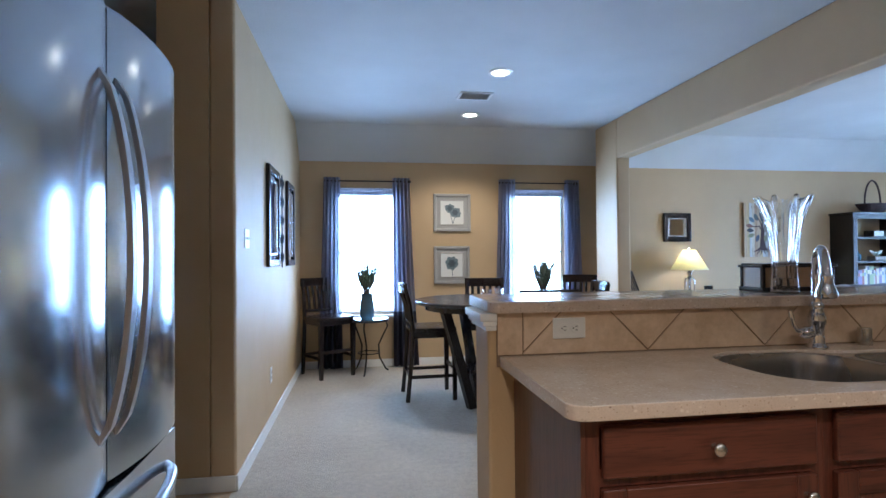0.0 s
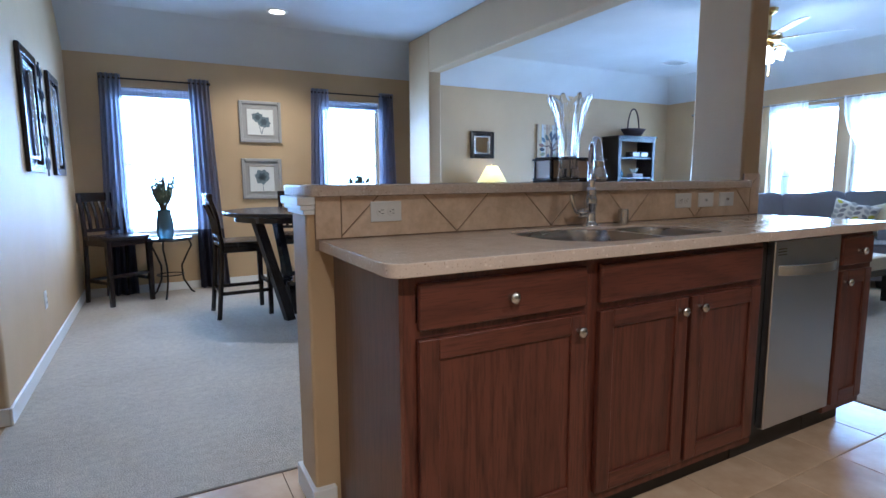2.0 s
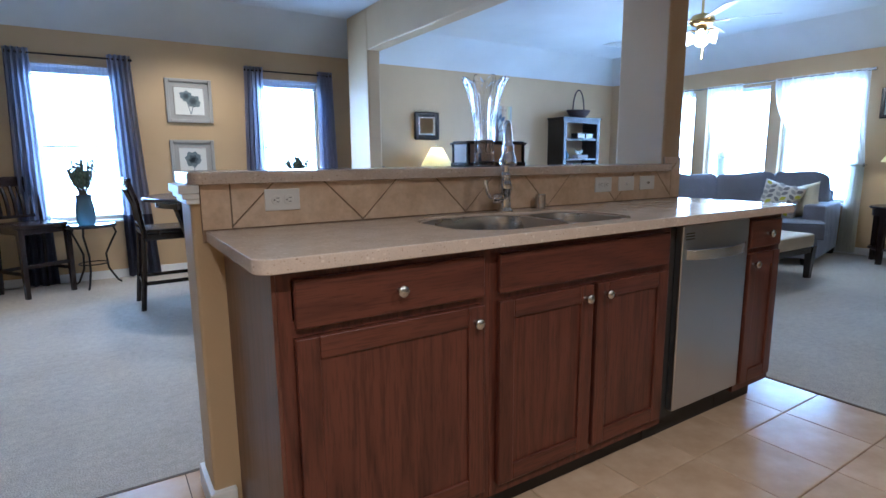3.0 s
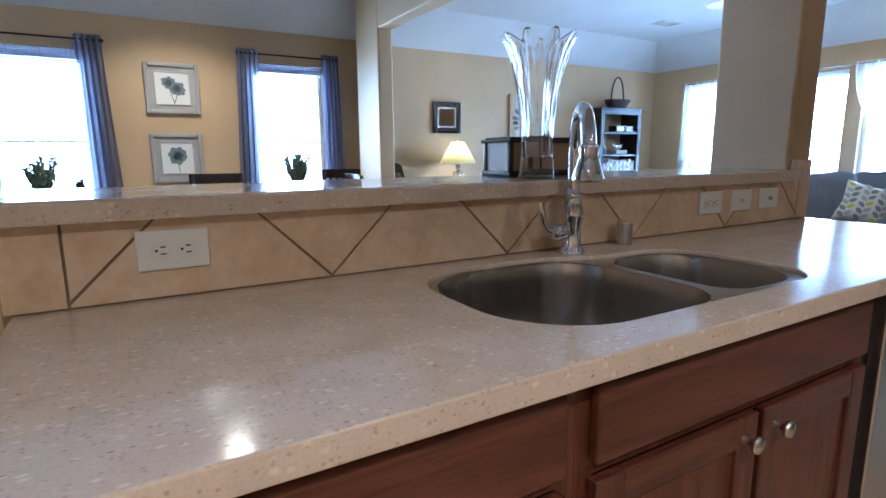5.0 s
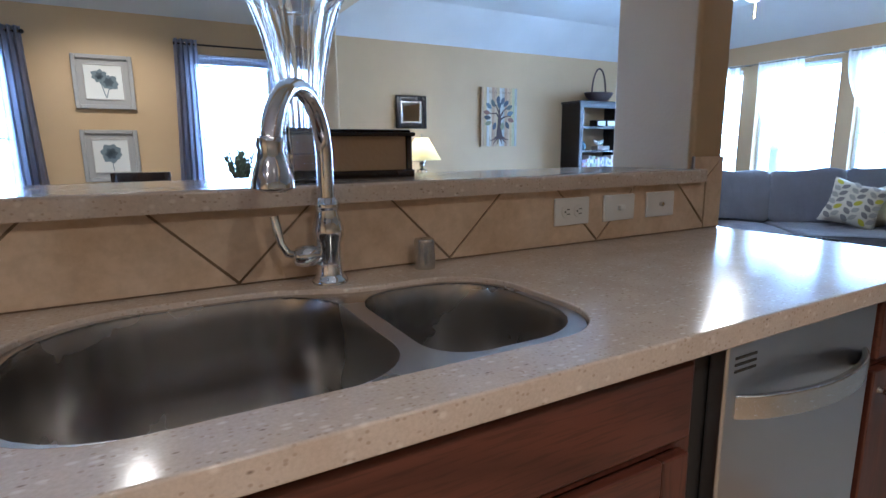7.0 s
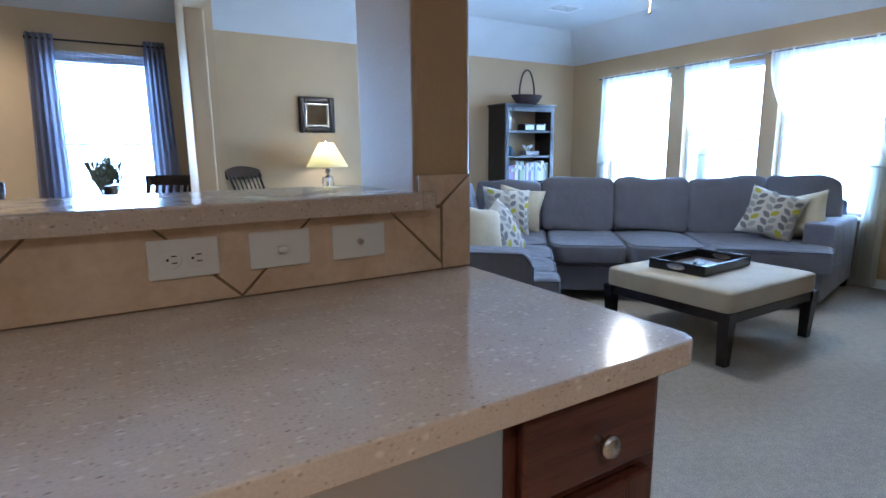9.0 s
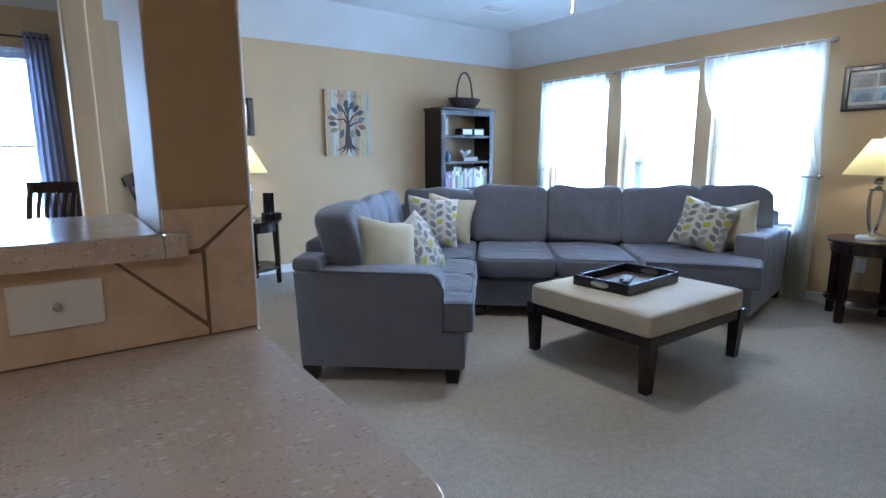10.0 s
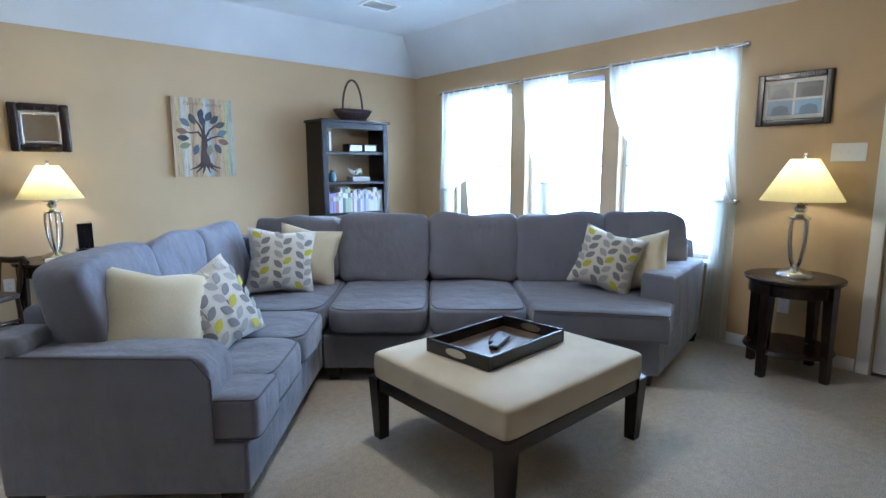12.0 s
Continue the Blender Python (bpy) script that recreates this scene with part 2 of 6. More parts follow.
def glow(name, colour, strength):
    m = bpy.data.materials.new(name)
    m.use_nodes = True
    n = m.node_tree.nodes
    n.remove(n["Principled BSDF"])
    e = n.new("ShaderNodeEmission")
    e.inputs[0].default_value, e.inputs[1].default_value = (*colour, 1), strength
    m.node_tree.links.new(e.outputs[0], n["Material Output"].inputs[0])
    return m


def drape(name, colour, see=0.0, glow_through=0.5, var=1.0):
    """Thin cloth: part diffuse, part translucent, part see-through."""
    m = mat(name, colour, 0.85, spec=0.1)
    n, l = m.node_tree.nodes, m.node_tree.links
    t, a, x = n.new("ShaderNodeBsdfTranslucent"), n.new("ShaderNodeBsdfTransparent"), n.new("ShaderNodeMixShader")
    y = n.new("ShaderNodeMixShader")
    v = coords(m, (60, 60, 2))
    c = ramp(m, noise_tex(m, v, 1, 3), [(0.3, shade(colour, 1 - 0.15 * var)), (0.7, shade(colour, 1 + 0.12 * var))])
    base(m, c)
    l.new(c, t.inputs[0])
    x.inputs[0].default_value, y.inputs[0].default_value = glow_through, see
    l.new(n["Principled BSDF"].outputs[0], x.inputs[1])
    l.new(t.outputs[0], x.inputs[2])
    l.new(x.outputs[0], y.inputs[1])
    l.new(a.outputs[0], y.inputs[2])
    l.new(y.outputs[0], n["Material Output"].inputs[0])
    return m


M_CURTAIN = drape("slate_blue_curtain", (0.34, 0.35, 0.44), 0.08, 0.6)
M_CURTAIN2 = drape("dark_curtain_hem", (0.08, 0.08, 0.11), 0.0, 0.3)
M_SHEER = drape("white_sheer", (0.80, 0.79, 0.74), 0.28, 0.6)
M_SHADE = drape("cream_lampshade_linen", (0.80, 0.74, 0.46), 0.0, 0.45, 0.2)
M_BLIND = drape("white_blind_vinyl", (0.74, 0.75, 0.80), 0.0, 0.6)
M_LAMPGLOW = glow("lit_bulb", (1.0, 0.86, 0.62), 14)
M_FROST = glow("lit_frosted_glass", (1.0, 0.93, 0.82), 6)
M_SKYCARD = glow("bright_overcast_outside", (0.86, 0.93, 1.0), 2.4)

# ---- shape helpers ----


def thing(name, x=0, y=0, z=0, rz=0, label="", category="", group="", kind=""):
    ob = new(name)
    ob.empty_display_size = 0.1
    ob.location, ob.rotation_euler = (x, y, z), (0, 0, radians(rz))
    return tagged(ob, label, category, group, kind)


def weigh_normals(me, limit):
    """Shading normals that follow the larger faces, so that flat sides stay flat beside rounded edges."""
    c = math.cos(radians(limit))
    around = [[] for _ in me.vertices]
    for p in me.polygons:
        for v in p.vertices:
            around[v].append((p.normal.copy(), p.area))
    out = []
    for p in me.polygons:
        n0 = p.normal
        for v in p.vertices:
            total = Vector((0, 0, 0))
            for n, a in around[v]:
                if n.dot(n0) > c:
                    total += n * a
            out.append(total.normalized() if total.length > 1e-12 else n0.copy())
    me.normals_split_custom_set(out)


def part(name, bm, material, parent=None, label="", sharp=38):
    me = bpy.data.meshes.new(name)
    bmesh.ops.recalc_face_normals(bm, faces=bm.faces)
    bm.to_mesh(me)
    bm.free()
    me.materials.append(material)
    for p in me.polygons:
        p.use_smooth = True
    me.set_sharp_from_angle(angle=radians(sharp))
    if sharp >= 30 and len(me.loops) < 6000:
        weigh_normals(me, max(50, sharp))
    ob = new(name, me)
    if parent is not None:
        ob.parent = parent
    return tagged(ob, label)


def nb():
    return bmesh.new()


def box(bm, x0, y0, z0, x1, y1, z1, bev=0.0, seg=2):
    r = bmesh.ops.create_cube(bm, size=1)
    for v in r["verts"]:
        v.co = Vector(((x0 + x1) / 2 + v.co.x * (x1 - x0), (y0 + y1) / 2 + v.co.y * (y1 - y0), (z0 + z1) / 2 + v.co.z * (z1 - z0)))
    if bev:
        es = list({e for v in r["verts"] for e in v.link_edges})
        bmesh.ops.bevel(bm, geom=es, offset=bev, segments=seg, profile=0.5, affect="EDGES")
    return bm


def slab(x0, y0, z0, x1, y1, z1, bev=0.0, seg=2):
    return box(nb(), x0, y0, z0, x1, y1, z1, bev, seg)


def moved(bm, m):
    bmesh.ops.transform(bm, matrix=m, verts=bm.verts)
    return bm


def prism(bm, pts, z0, z1, bev=0.0):
    """A flat outline in x, y raised from z0 to z1."""
    vs = [bm.verts.new((x, y, z0)) for x, y in pts]
    f = bm.faces.new(vs)
    r = bmesh.ops.extrude_face_region(bm, geom=[f])
    top = [g for g in r["geom"] if isinstance(g, bmesh.types.BMVert)]
    for v in top:
        v.co.z = z1
    if bev:
        es = [e for e in bm.edges if all(v in top for v in e.verts)]
        bmesh.ops.bevel(bm, geom=es, offset=bev, segments=2, profile=0.5, affect="EDGES")
    return bm


def lathe(bm, prof, x=0, y=0, z=0, seg=24, squash=1.0):
    rings = []
    for r, h in prof:
        rings.append([bm.verts.new((x + r * math.cos(2 * math.pi * i / seg), y + squash * r * math.sin(2 * math.pi * i / seg), z + h)) for i in range(seg)])
    for a, b in zip(rings, rings[1:]):
        for i in range(seg):
            bm.faces.new((a[i], a[(i + 1) % seg], b[(i + 1) % seg], b[i]))
    if prof[0][0] > 1e-4:
        bm.faces.new(rings[0][::-1])
    if prof[-1][0] > 1e-4:
        bm.faces.new(rings[-1])
    return bm


def tube(bm, pts, r, seg=8, closed=False):
    """A round bar along pts; r: one radius or one for each point."""
    pts = [Vector(p) for p in pts]
    n = len(pts)
    rings = []
    side = None
    for i, p in enumerate(pts):
        d = (pts[min(i + 1, n - 1)] - pts[max(i - 1, 0)]).normalized()
        if side is None:
            side = d.orthogonal().normalized()
        side = (side - d * side.dot(d)).normalized()
        up = d.cross(side)
        rr = r[i] if isinstance(r, (list, tuple)) else r
        rings.append([bm.verts.new(p + (side * math.cos(2 * math.pi * k / seg) + up * math.sin(2 * math.pi * k / seg)) * rr) for k in range(seg)])
    for a, b in zip(rings, rings[1:]):
        for k in range(seg):
            bm.faces.new((a[k], a[(k + 1) % seg], b[(k + 1) % seg], b[k]))
    bm.faces.new(rings[0][::-1])
    bm.faces.new(rings[-1])
    return bm


def taper(bm, x, y, z0, z1, a0, a1, dx=0.0, dy=0.0):
    """A square leg of half-width a0 at the foot and a1 at the top, its foot shifted by dx, dy."""
    lo = [bm.verts.new((x + dx + sx * a0, y + dy + sy * a0, z0)) for sx, sy in ((-1, -1), (1, -1), (1, 1), (-1, 1))]
    hi = [bm.verts.new((x + sx * a1, y + sy * a1, z1)) for sx, sy in ((-1, -1), (1, -1), (1, 1), (-1, 1))]
    bm.faces.new(lo[::-1])
    bm.faces.new(hi)
    for i in range(4):
        bm.faces.new((lo[i], lo[(i + 1) % 4], hi[(i + 1) % 4], hi[i]))
    return bm


def puff(bm, cx, cy, cz, a, b, c, e1=0.35, e2=0.35, nu=28, nv=16, sag=0.0, seed=0.0):
    """A padded block of half-sizes a, b, c with rounded edges and slight creases."""
    def sg(t, e):
        return math.copysign(abs(t) ** e, t)
    rows = []
    for j in range(nv + 1):
        ph = -math.pi / 2 + math.pi * j / nv
        row = []
        for i in range(nu):
            th = 2 * math.pi * i / nu
            x = a * sg(math.cos(ph), e1) * sg(math.cos(th), e2)
            y = b * sg(math.cos(ph), e1) * sg(math.sin(th), e2)
            z = c * sg(math.sin(ph), e1)
            k = noise.noise(Vector((x * 5 + seed, y * 5, z * 5 + seed * 2)))
            z += sag * k
            x += sag * 0.6 * noise.noise(Vector((x * 4, y * 6 + seed, z * 6)))
            y += sag * 0.6 * noise.noise(Vector((x * 6 + seed, y * 4, z * 6)))
            row.append((cx + x, cy + y, cz + z))
        rows.append(row)
    bot, top = bm.verts.new(rows[0][0]), bm.verts.new(rows[-1][0])
    vr = [[bm.verts.new(p) for p in row] for row in rows[1:-1]]
    for p, q in zip(vr, vr[1:]):
        for i in range(nu):
            bm.faces.new((p[i], p[(i + 1) % nu], q[(i + 1) % nu], q[i]))
    for i in range(nu):
        bm.faces.new((bot, vr[0][(i + 1) % nu], vr[0][i]))
        bm.faces.new((top, vr[-1][i], vr[-1][(i + 1) % nu]))
    return bm


def throw_pillow(bm, w, h, t, n=14, seed=0.0):
    """A square scatter cushion standing in the x, z plane, plump in the middle and pinched at the edges."""
    for s in (-1, 1):
        g = []
        for j in range(n + 1):
            row = []
            for i in range(n + 1):
                u, v = 2 * i / n - 1, 2 * j / n - 1
                f = max(0.0, (1 - abs(u) ** 2.6) * (1 - abs(v) ** 2.6)) ** 0.55
                pin = 1 - 0.15 * (1 - abs(u)) * abs(v) ** 3
                pin2 = 1 - 0.15 * (1 - abs(v)) * abs(u) ** 3
                k = 0.10 * noise.noise(Vector((u * 2 + seed, v * 2, s * 3)))
                row.append(bm.verts.new((u * w / 2 * pin2, s * t / 2 * f * (1 + k), v * h / 2 * pin)))
            g.append(row)
        for j in range(n):
            for i in range(n):
                bm.faces.new((g[j][i], g[j][i + 1], g[j + 1][i + 1], g[j + 1][i]))
    bmesh.ops.remove_doubles(bm, verts=bm.verts, dist=0.0005)
    return bm


def wave_sheet(bm, x0, x1, z0, z1, amp, folds, width_at=None, n=60, m=14, thick=0.004, phase=0.0, shift=None):
    """Hanging cloth in the x, z plane with folds in y; width_at(s) and shift(s) shape it from top (0) to hem (1)."""
    cx, w = (x0 + x1) / 2, (x1 - x0)
    g = []
    for j in range(m + 1):
        s = j / m
        k = width_at(s) if width_at else 1.0
        d = shift(s) if shift else 0.0
        row = []
        for i in range(n + 1):
            u = i / n
            a = amp * (0.75 + 0.35 * math.sin(3 * u + phase)) * (1 + 0.15 * math.sin(5 * s + 7 * u))
            row.append(bm.verts.new((cx + d + (u - 0.5) * w * k, a * math.sin(2 * math.pi * folds * u + phase + 0.5 * s), z1 + (z0 - z1) * s)))
        g.append(row)
    for j in range(m):
        for i in range(n):
            bm.faces.new((g[j][i], g[j + 1][i], g[j + 1][i + 1], g[j][i + 1]))
    if thick:
        bmesh.ops.solidify(bm, geom=bm.faces[:], thickness=thick)
    return bm

# ---- setting ----
CEIL = 2.73
WTOP = 2.375
XW, XE = 0.953, 9.40
YN, YNL = 7.15, 7.24


def setting(name, bm, material, label, category, sharp=30):
    return tagged(part(name, bm, material, None, label, sharp), category=category, kind="structure")


def wall_with_holes_x(y0, y1, x0, x1, z1, holes):
    """A wall along x from y0 to y1 thick; holes: (x0, x1, z0, z1)."""
    bm = nb()
    x = x0
    for a, b, c, d in holes:
        box(bm, x, y0, 0, a, y1, z1)
        box(bm, a, y0, 0, b, y1, c)
        box(bm, a, y0, d, b, y1, z1)
        x = b
    box(bm, x, y0, 0, x1, y1, z1)
    return bm


WIN_N = ((1.34, 2.06, 0.60, 2.08), (3.415, 4.135, 0.60, 2.08))
WIN_E = ((3.58, 4.46, 0.60, 2.10), (4.62, 5.49, 0.60, 2.10), (5.68, 6.60, 0.60, 2.10))
setting("wall_north", wall_with_holes_x(YN, YN + 0.16, XW - 0.14, 4.62, CEIL + 0.1, WIN_N), M_WALL, "tan painted dining wall with two tall windows", "wall")
setting("wall_north_living", slab(4.62, YNL, 0, XE, YNL + 0.16, CEIL + 0.1), M_WALL, "tan painted living room wall", "wall")
_bm = wall_with_holes_x(0, 0.16, 0, 11.4, CEIL + 0.1, ((4.735, 5.637, 0.0, 2.06),) + tuple((6.6 + a - 3.58, 6.6 + b - 3.58, c, d) for a, b, c, d in WIN_E))
moved(_bm, Matrix.Translation((XE, 0, 0)) @ Matrix(((0, -1, 0, 0.16), (1, 0, 0, -3.02), (0, 0, 1, 0), (0, 0, 0, 1))))
setting("wall_east", _bm, M_WALL, "tan painted living room wall with three windows and a door", "wall")
setting("wall_west", slab(XW - 0.14, 3.98, 0, XW, YN, CEIL + 0.1, 0.018, 3), M_WALL, "tan painted dining side wall with rounded corner", "wall")
setting("wall_hall", slab(0.545, 3.975, 0, XW - 0.14, 4.12, CEIL + 0.1), M_WALL, "tan painted pier at the hall", "wall")
setting("wall_hall_end", slab(-1.6, 5.5, 0, XW - 0.14, 5.64, CEIL + 0.1), M_WALL, "tan painted hall wall", "wall")
setting("wall_hall_side", slab(-1.74, -1.6, 0, -1.6, 5.64, CEIL + 0.1), M_WALL, "tan painted hall side wall", "wall")
setting("wall_kitchen_west", slab(0.16, -1.6, 0, 0.30, 2.80, CEIL + 0.1), M_WALL, "tan painted kitchen wall behind the fridge", "wall")
setting("wall_south", slab(-1.74, -1.74, 0, XE, -1.60, CEIL + 0.1), M_WALL, "tan painted kitchen wall", "wall")
setting("wall_south_living", slab(XE, -3.02, 0, XE + 0.16, -1.6, CEIL + 0.1), M_WALL, "tan painted wall end", "wall")

# the wide opening between dining and living room: column, header, pier
PX0, PX1 = 4.338, 4.486
setting("column", slab(PX0, 2.603, 0, PX1, 2.915, CEIL, 0.016, 3), M_WALL, "tan painted square column with rounded corners", "column")
setting("header_beam", slab(PX0, 2.915, 2.305, PX1, 6.205, CEIL, 0.014, 3), M_WALL, "tan painted header above the wide opening", "beam")
setting("header_beam_south", slab(PX0, -1.6, 2.33, PX1, 2.603, CEIL, 0.014, 3), M_WALL, "tan painted header between kitchen and living room", "beam")
setting("cross_beam", slab(XW, 2.66, 2.48, PX0 + 0.002, 2.90, CEIL, 0.014, 3), M_WALL, "tan painted beam above the bar", "beam")
_bm = slab(PX0, 6.205, 0, PX1, 6.73, CEIL, 0.018, 3)
box(_bm, 4.56, 6.73, 0, 4.62, YNL, CEIL)
box(_bm, PX1 - 0.02, 6.68, 0, 4.62, 6.735, CEIL)
setting("wall_partition", _bm, M_WALL, "tan painted wall end beside the wide opening", "wall")

# ceiling: flat middle, sloped rims at the outer walls
bm = nb()


def quad(bm, *p):
    return bm.faces.new([bm.verts.new(q) for q in p])


quad(bm, (-1.74, -1.74, CEIL), (4.41, -1.74, CEIL), (4.41, 6.74, CEIL), (-1.74, 6.74, CEIL))
quad(bm, (-1.74, 6.74, CEIL), (4.62, 6.74, CEIL), (4.62, YN + 0.1, WTOP - 0.08), (-1.74, YN + 0.1, WTOP - 0.08))
quad(bm, (4.41, -1.74, CEIL), (8.93, -1.74, CEIL), (8.93, 6.86, CEIL), (4.41, 6.86, CEIL))
quad(bm, (4.41, 6.86, CEIL), (8.93, 6.86, CEIL), (XE + 0.08, YNL + 0.07, WTOP - 0.06), (4.41, YNL + 0.07, WTOP - 0.06))
quad(bm, (8.93, -1.74, CEIL), (XE + 0.08, -1.74, WTOP - 0.06), (XE + 0.08, YNL + 0.07, WTOP - 0.06), (8.93, 6.86, CEIL))
box(bm, -1.9, -1.9, CEIL + 0.06, XE + 0.3, 7.5, CEIL + 0.16)
setting("ceiling", bm, M_CEIL, "white textured ceiling with sloped edges", "ceiling")

# carpet and slab
_z = -0.012
bm = nb()
box(bm, XW - 0.02, 2.93, -0.1, 4.74, YN, 0.0)
box(bm, 4.74, -1.6, -0.1, XE, YNL, 0.0)
box(bm, 4.40, 2.27, -0.1, 4.74, 2.93, 0.0)
setting("floor_carpet", bm, M_CARPET, "beige cut-pile carpet", "carpet")
bm = nb()
box(bm, -1.6, -1.6, -0.1, 4.40, 2.93, _z)
box(bm, -1.6, 2.93, -0.1, XW - 0.02, 5.5, _z)
box(bm, 4.40, -1.6, -0.1, 4.74, 2.27, _z)
FLOOR = setting("floor_tiles", bm, M_GROUT, "tan ceramic floor tiles with dark joints", "floor")
setting("threshold_strip", box(slab(XW, 2.921, -0.01, 2.1, 2.933, 0.001), 4.732, -1.6, -0.01, 4.744, 2.27, 0.001), M_GROUT, "dark edge strip between carpet and tile", "strip")


def baseboard(name, x0, y0, x1, y1):
    bm = slab(x0, y0, 0, x1, y1, 0.085, 0.004)
    return setting(name, bm, M_TRIM, "white painted baseboard", "baseboard")


baseboard("baseboard", XW, 3.96, XW + 0.014, YN)
baseboard("baseboard", XW + 0.014, YN - 0.014, 4.338, YN)
baseboard("baseboard", 0.545, 3.961, XW, 3.975)
baseboard("baseboard", 4.62, YNL - 0.014, XE, YNL)
baseboard("baseboard", XE - 0.014, 2.70, XE, YNL - 0.014)
baseboard("baseboard", PX0 - 0.014, 6.19, PX1 + 0.014, 6.204)
baseboard("baseboard", PX1, 6.205, PX1 + 0.014, 6.68)
baseboard("baseboard", PX0 - 0.014, 6.205, PX0, 6.72)


def blind_stack(w, piece, z1, drop):
    """A blind drawn up under the head of the window: head rail, stacked slats, bottom rail."""
    b = part("blind", piece(0.006, 0, z1 - 0.032, z1 - 0.002), M_BLIND, w, "raised white blind")
    n = int((drop - 0.05) / 0.007)
    for k in range(n):
        z = z1 - 0.034 - 0.007 * (k + 1)
        part("slat", piece(0.010, 0, z, z + 0.0045), M_BLIND, b)
    part("bottom_rail", piece(0.009, 0, z1 - drop, z1 - drop + 0.014), M_BLIND, b)


def window_north(n, x0, x1, z0, z1):
    w = thing("window_%d" % n, 0, 0, 0, 0, "white framed single-hung window, bright outside", "window", "windows", "structure")
    bm = nb()
    for a, b, c, d in ((x0, x0 + 0.035, z0, z1), (x1 - 0.035, x1, z0, z1), (x0 + 0.035, x1 - 0.035, z0, z0 + 0.035), (x0 + 0.035, x1 - 0.035, z1 - 0.035, z1), (x0 + 0.035, x1 - 0.035, 1.31, 1.328)):
        box(bm, a, YN + 0.09, c, b, YN + 0.13, d, 0.003)
    part("window_frame", bm, M_TRIM, w)
    blind_stack(w, lambda a0, a1, c, d: slab(x0 + a0, YN + 0.035, c, x1 - a0, YN + 0.075, d, 0.003), z1, 0.105)
    part("window_sill", slab(x0 - 0.03, YN - 0.05, z0 - 0.025, x1 + 0.03, YN + 0.09, z0 - 0.001, 0.006), M_TRIM, w)
    for c, d in ((z0 + 0.035, 1.31), (1.328, z1 - 0.035)):
        p = part("pane", slab(x0 + 0.035, YN + 0.105, c, x1 - 0.035, YN + 0.111, d), M_PANE, w)
        p.visible_shadow = False
    return w


def window_east(n, y0, y1, z0, z1):
    w = thing("window_%d" % n, 0, 0, 0, 0, "white framed single-hung living room window, bright outside", "window", "windows", "structure")
    bm = nb()
    for a, b, c, d in ((y0, y0 + 0.035, z0, z1), (y1 - 0.035, y1, z0, z1), (y0 + 0.035, y1 - 0.035, z0, z0 + 0.035), (y0 + 0.035, y1 - 0.035, z1 - 0.035, z1), (y0 + 0.035, y1 - 0.035, 1.31, 1.328)):
        box(bm, XE + 0.09, a, c, XE + 0.13, b, d, 0.003)
    part("window_frame", bm, M_TRIM, w)
    blind_stack(w, lambda a0, a1, c, d: slab(XE + 0.035, y0 + a0, c, XE + 0.075, y1 - a0, d, 0.003), z1, 0.055)
    part("window_sill", slab(XE - 0.05, y0 - 0.03, z0 - 0.025, XE + 0.09, y1 + 0.03, z0 - 0.001, 0.006), M_TRIM, w)
    for c, d in ((z0 + 0.035, 1.31), (1.328, z1 - 0.035)):
        p = part("pane", slab(XE + 0.105, y0 + 0.035, c, XE + 0.111, y1 - 0.035, d), M_PANE, w)
        p.visible_shadow = False
    return w


for i, wdw in enumerate(WIN_N):
    window_north(i + 1, *wdw)
for i, wdw in enumerate(WIN_E):
    window_east(i + 3, *wdw)
bm = nb()
quad(bm, (0.2, 8.6, -0.6), (5.6, 8.6, -0.6), (5.6, 8.6, 3.4), (0.2, 8.6, 3.4))
quad(bm, (10.9, 2.6, -0.6), (10.9, 7.8, -0.6), (10.9, 7.8, 3.4), (10.9, 2.6, 3.4))
setting("backdrop", bm, M_SKYCARD, "overexposed bright daylight outside the windows", "sky")

# exterior door on the east wall
d = thing("door_1", XE, 0, 0, 0, "white painted panel door, closed", "door", "", "structure")
part("leaf", slab(0.03, 1.72, 0.012, 0.075, 2.615, 2.045, 0.004), M_DOOR, d)
for y0 in (1.84, 2.22):
    for z0, z1 in ((0.2, 0.85), (1.0, 1.85)):
        part("panel", slab(0.022, y0, z0, 0.034, y0 + 0.28, z1, 0.008), M_DOOR, d)
bm = slab(-0.016, 2.625, 0, 0.0, 2.695, 2.13, 0.004)
box(bm, -0.016, 1.64, 0, 0.0, 1.71, 2.13, 0.004)
box(bm, -0.016, 1.71, 2.06, 0.0, 2.625, 2.13, 0.004)
part("casing", bm, M_TRIM, d)
bm = lathe(nb(), [(0.03, 0), (0.03, 0.008), (0.012, 0.012), (0.012, 0.03), (0.028, 0.04), (0.028, 0.055), (0.015, 0.066)], seg=16)
part("knob", moved(bm, pose(0.03, 2.545, 0.93, 0, -90, 0)), M_NICKEL, d)
bm = lathe(nb(), [(0.03, 0), (0.03, 0.008), (0.02, 0.02), (0.0, 0.022)], seg=16)
part("deadbolt", moved(bm, pose(0.03, 2.545, 1.10, 0, -90, 0)), M_NICKEL, d)


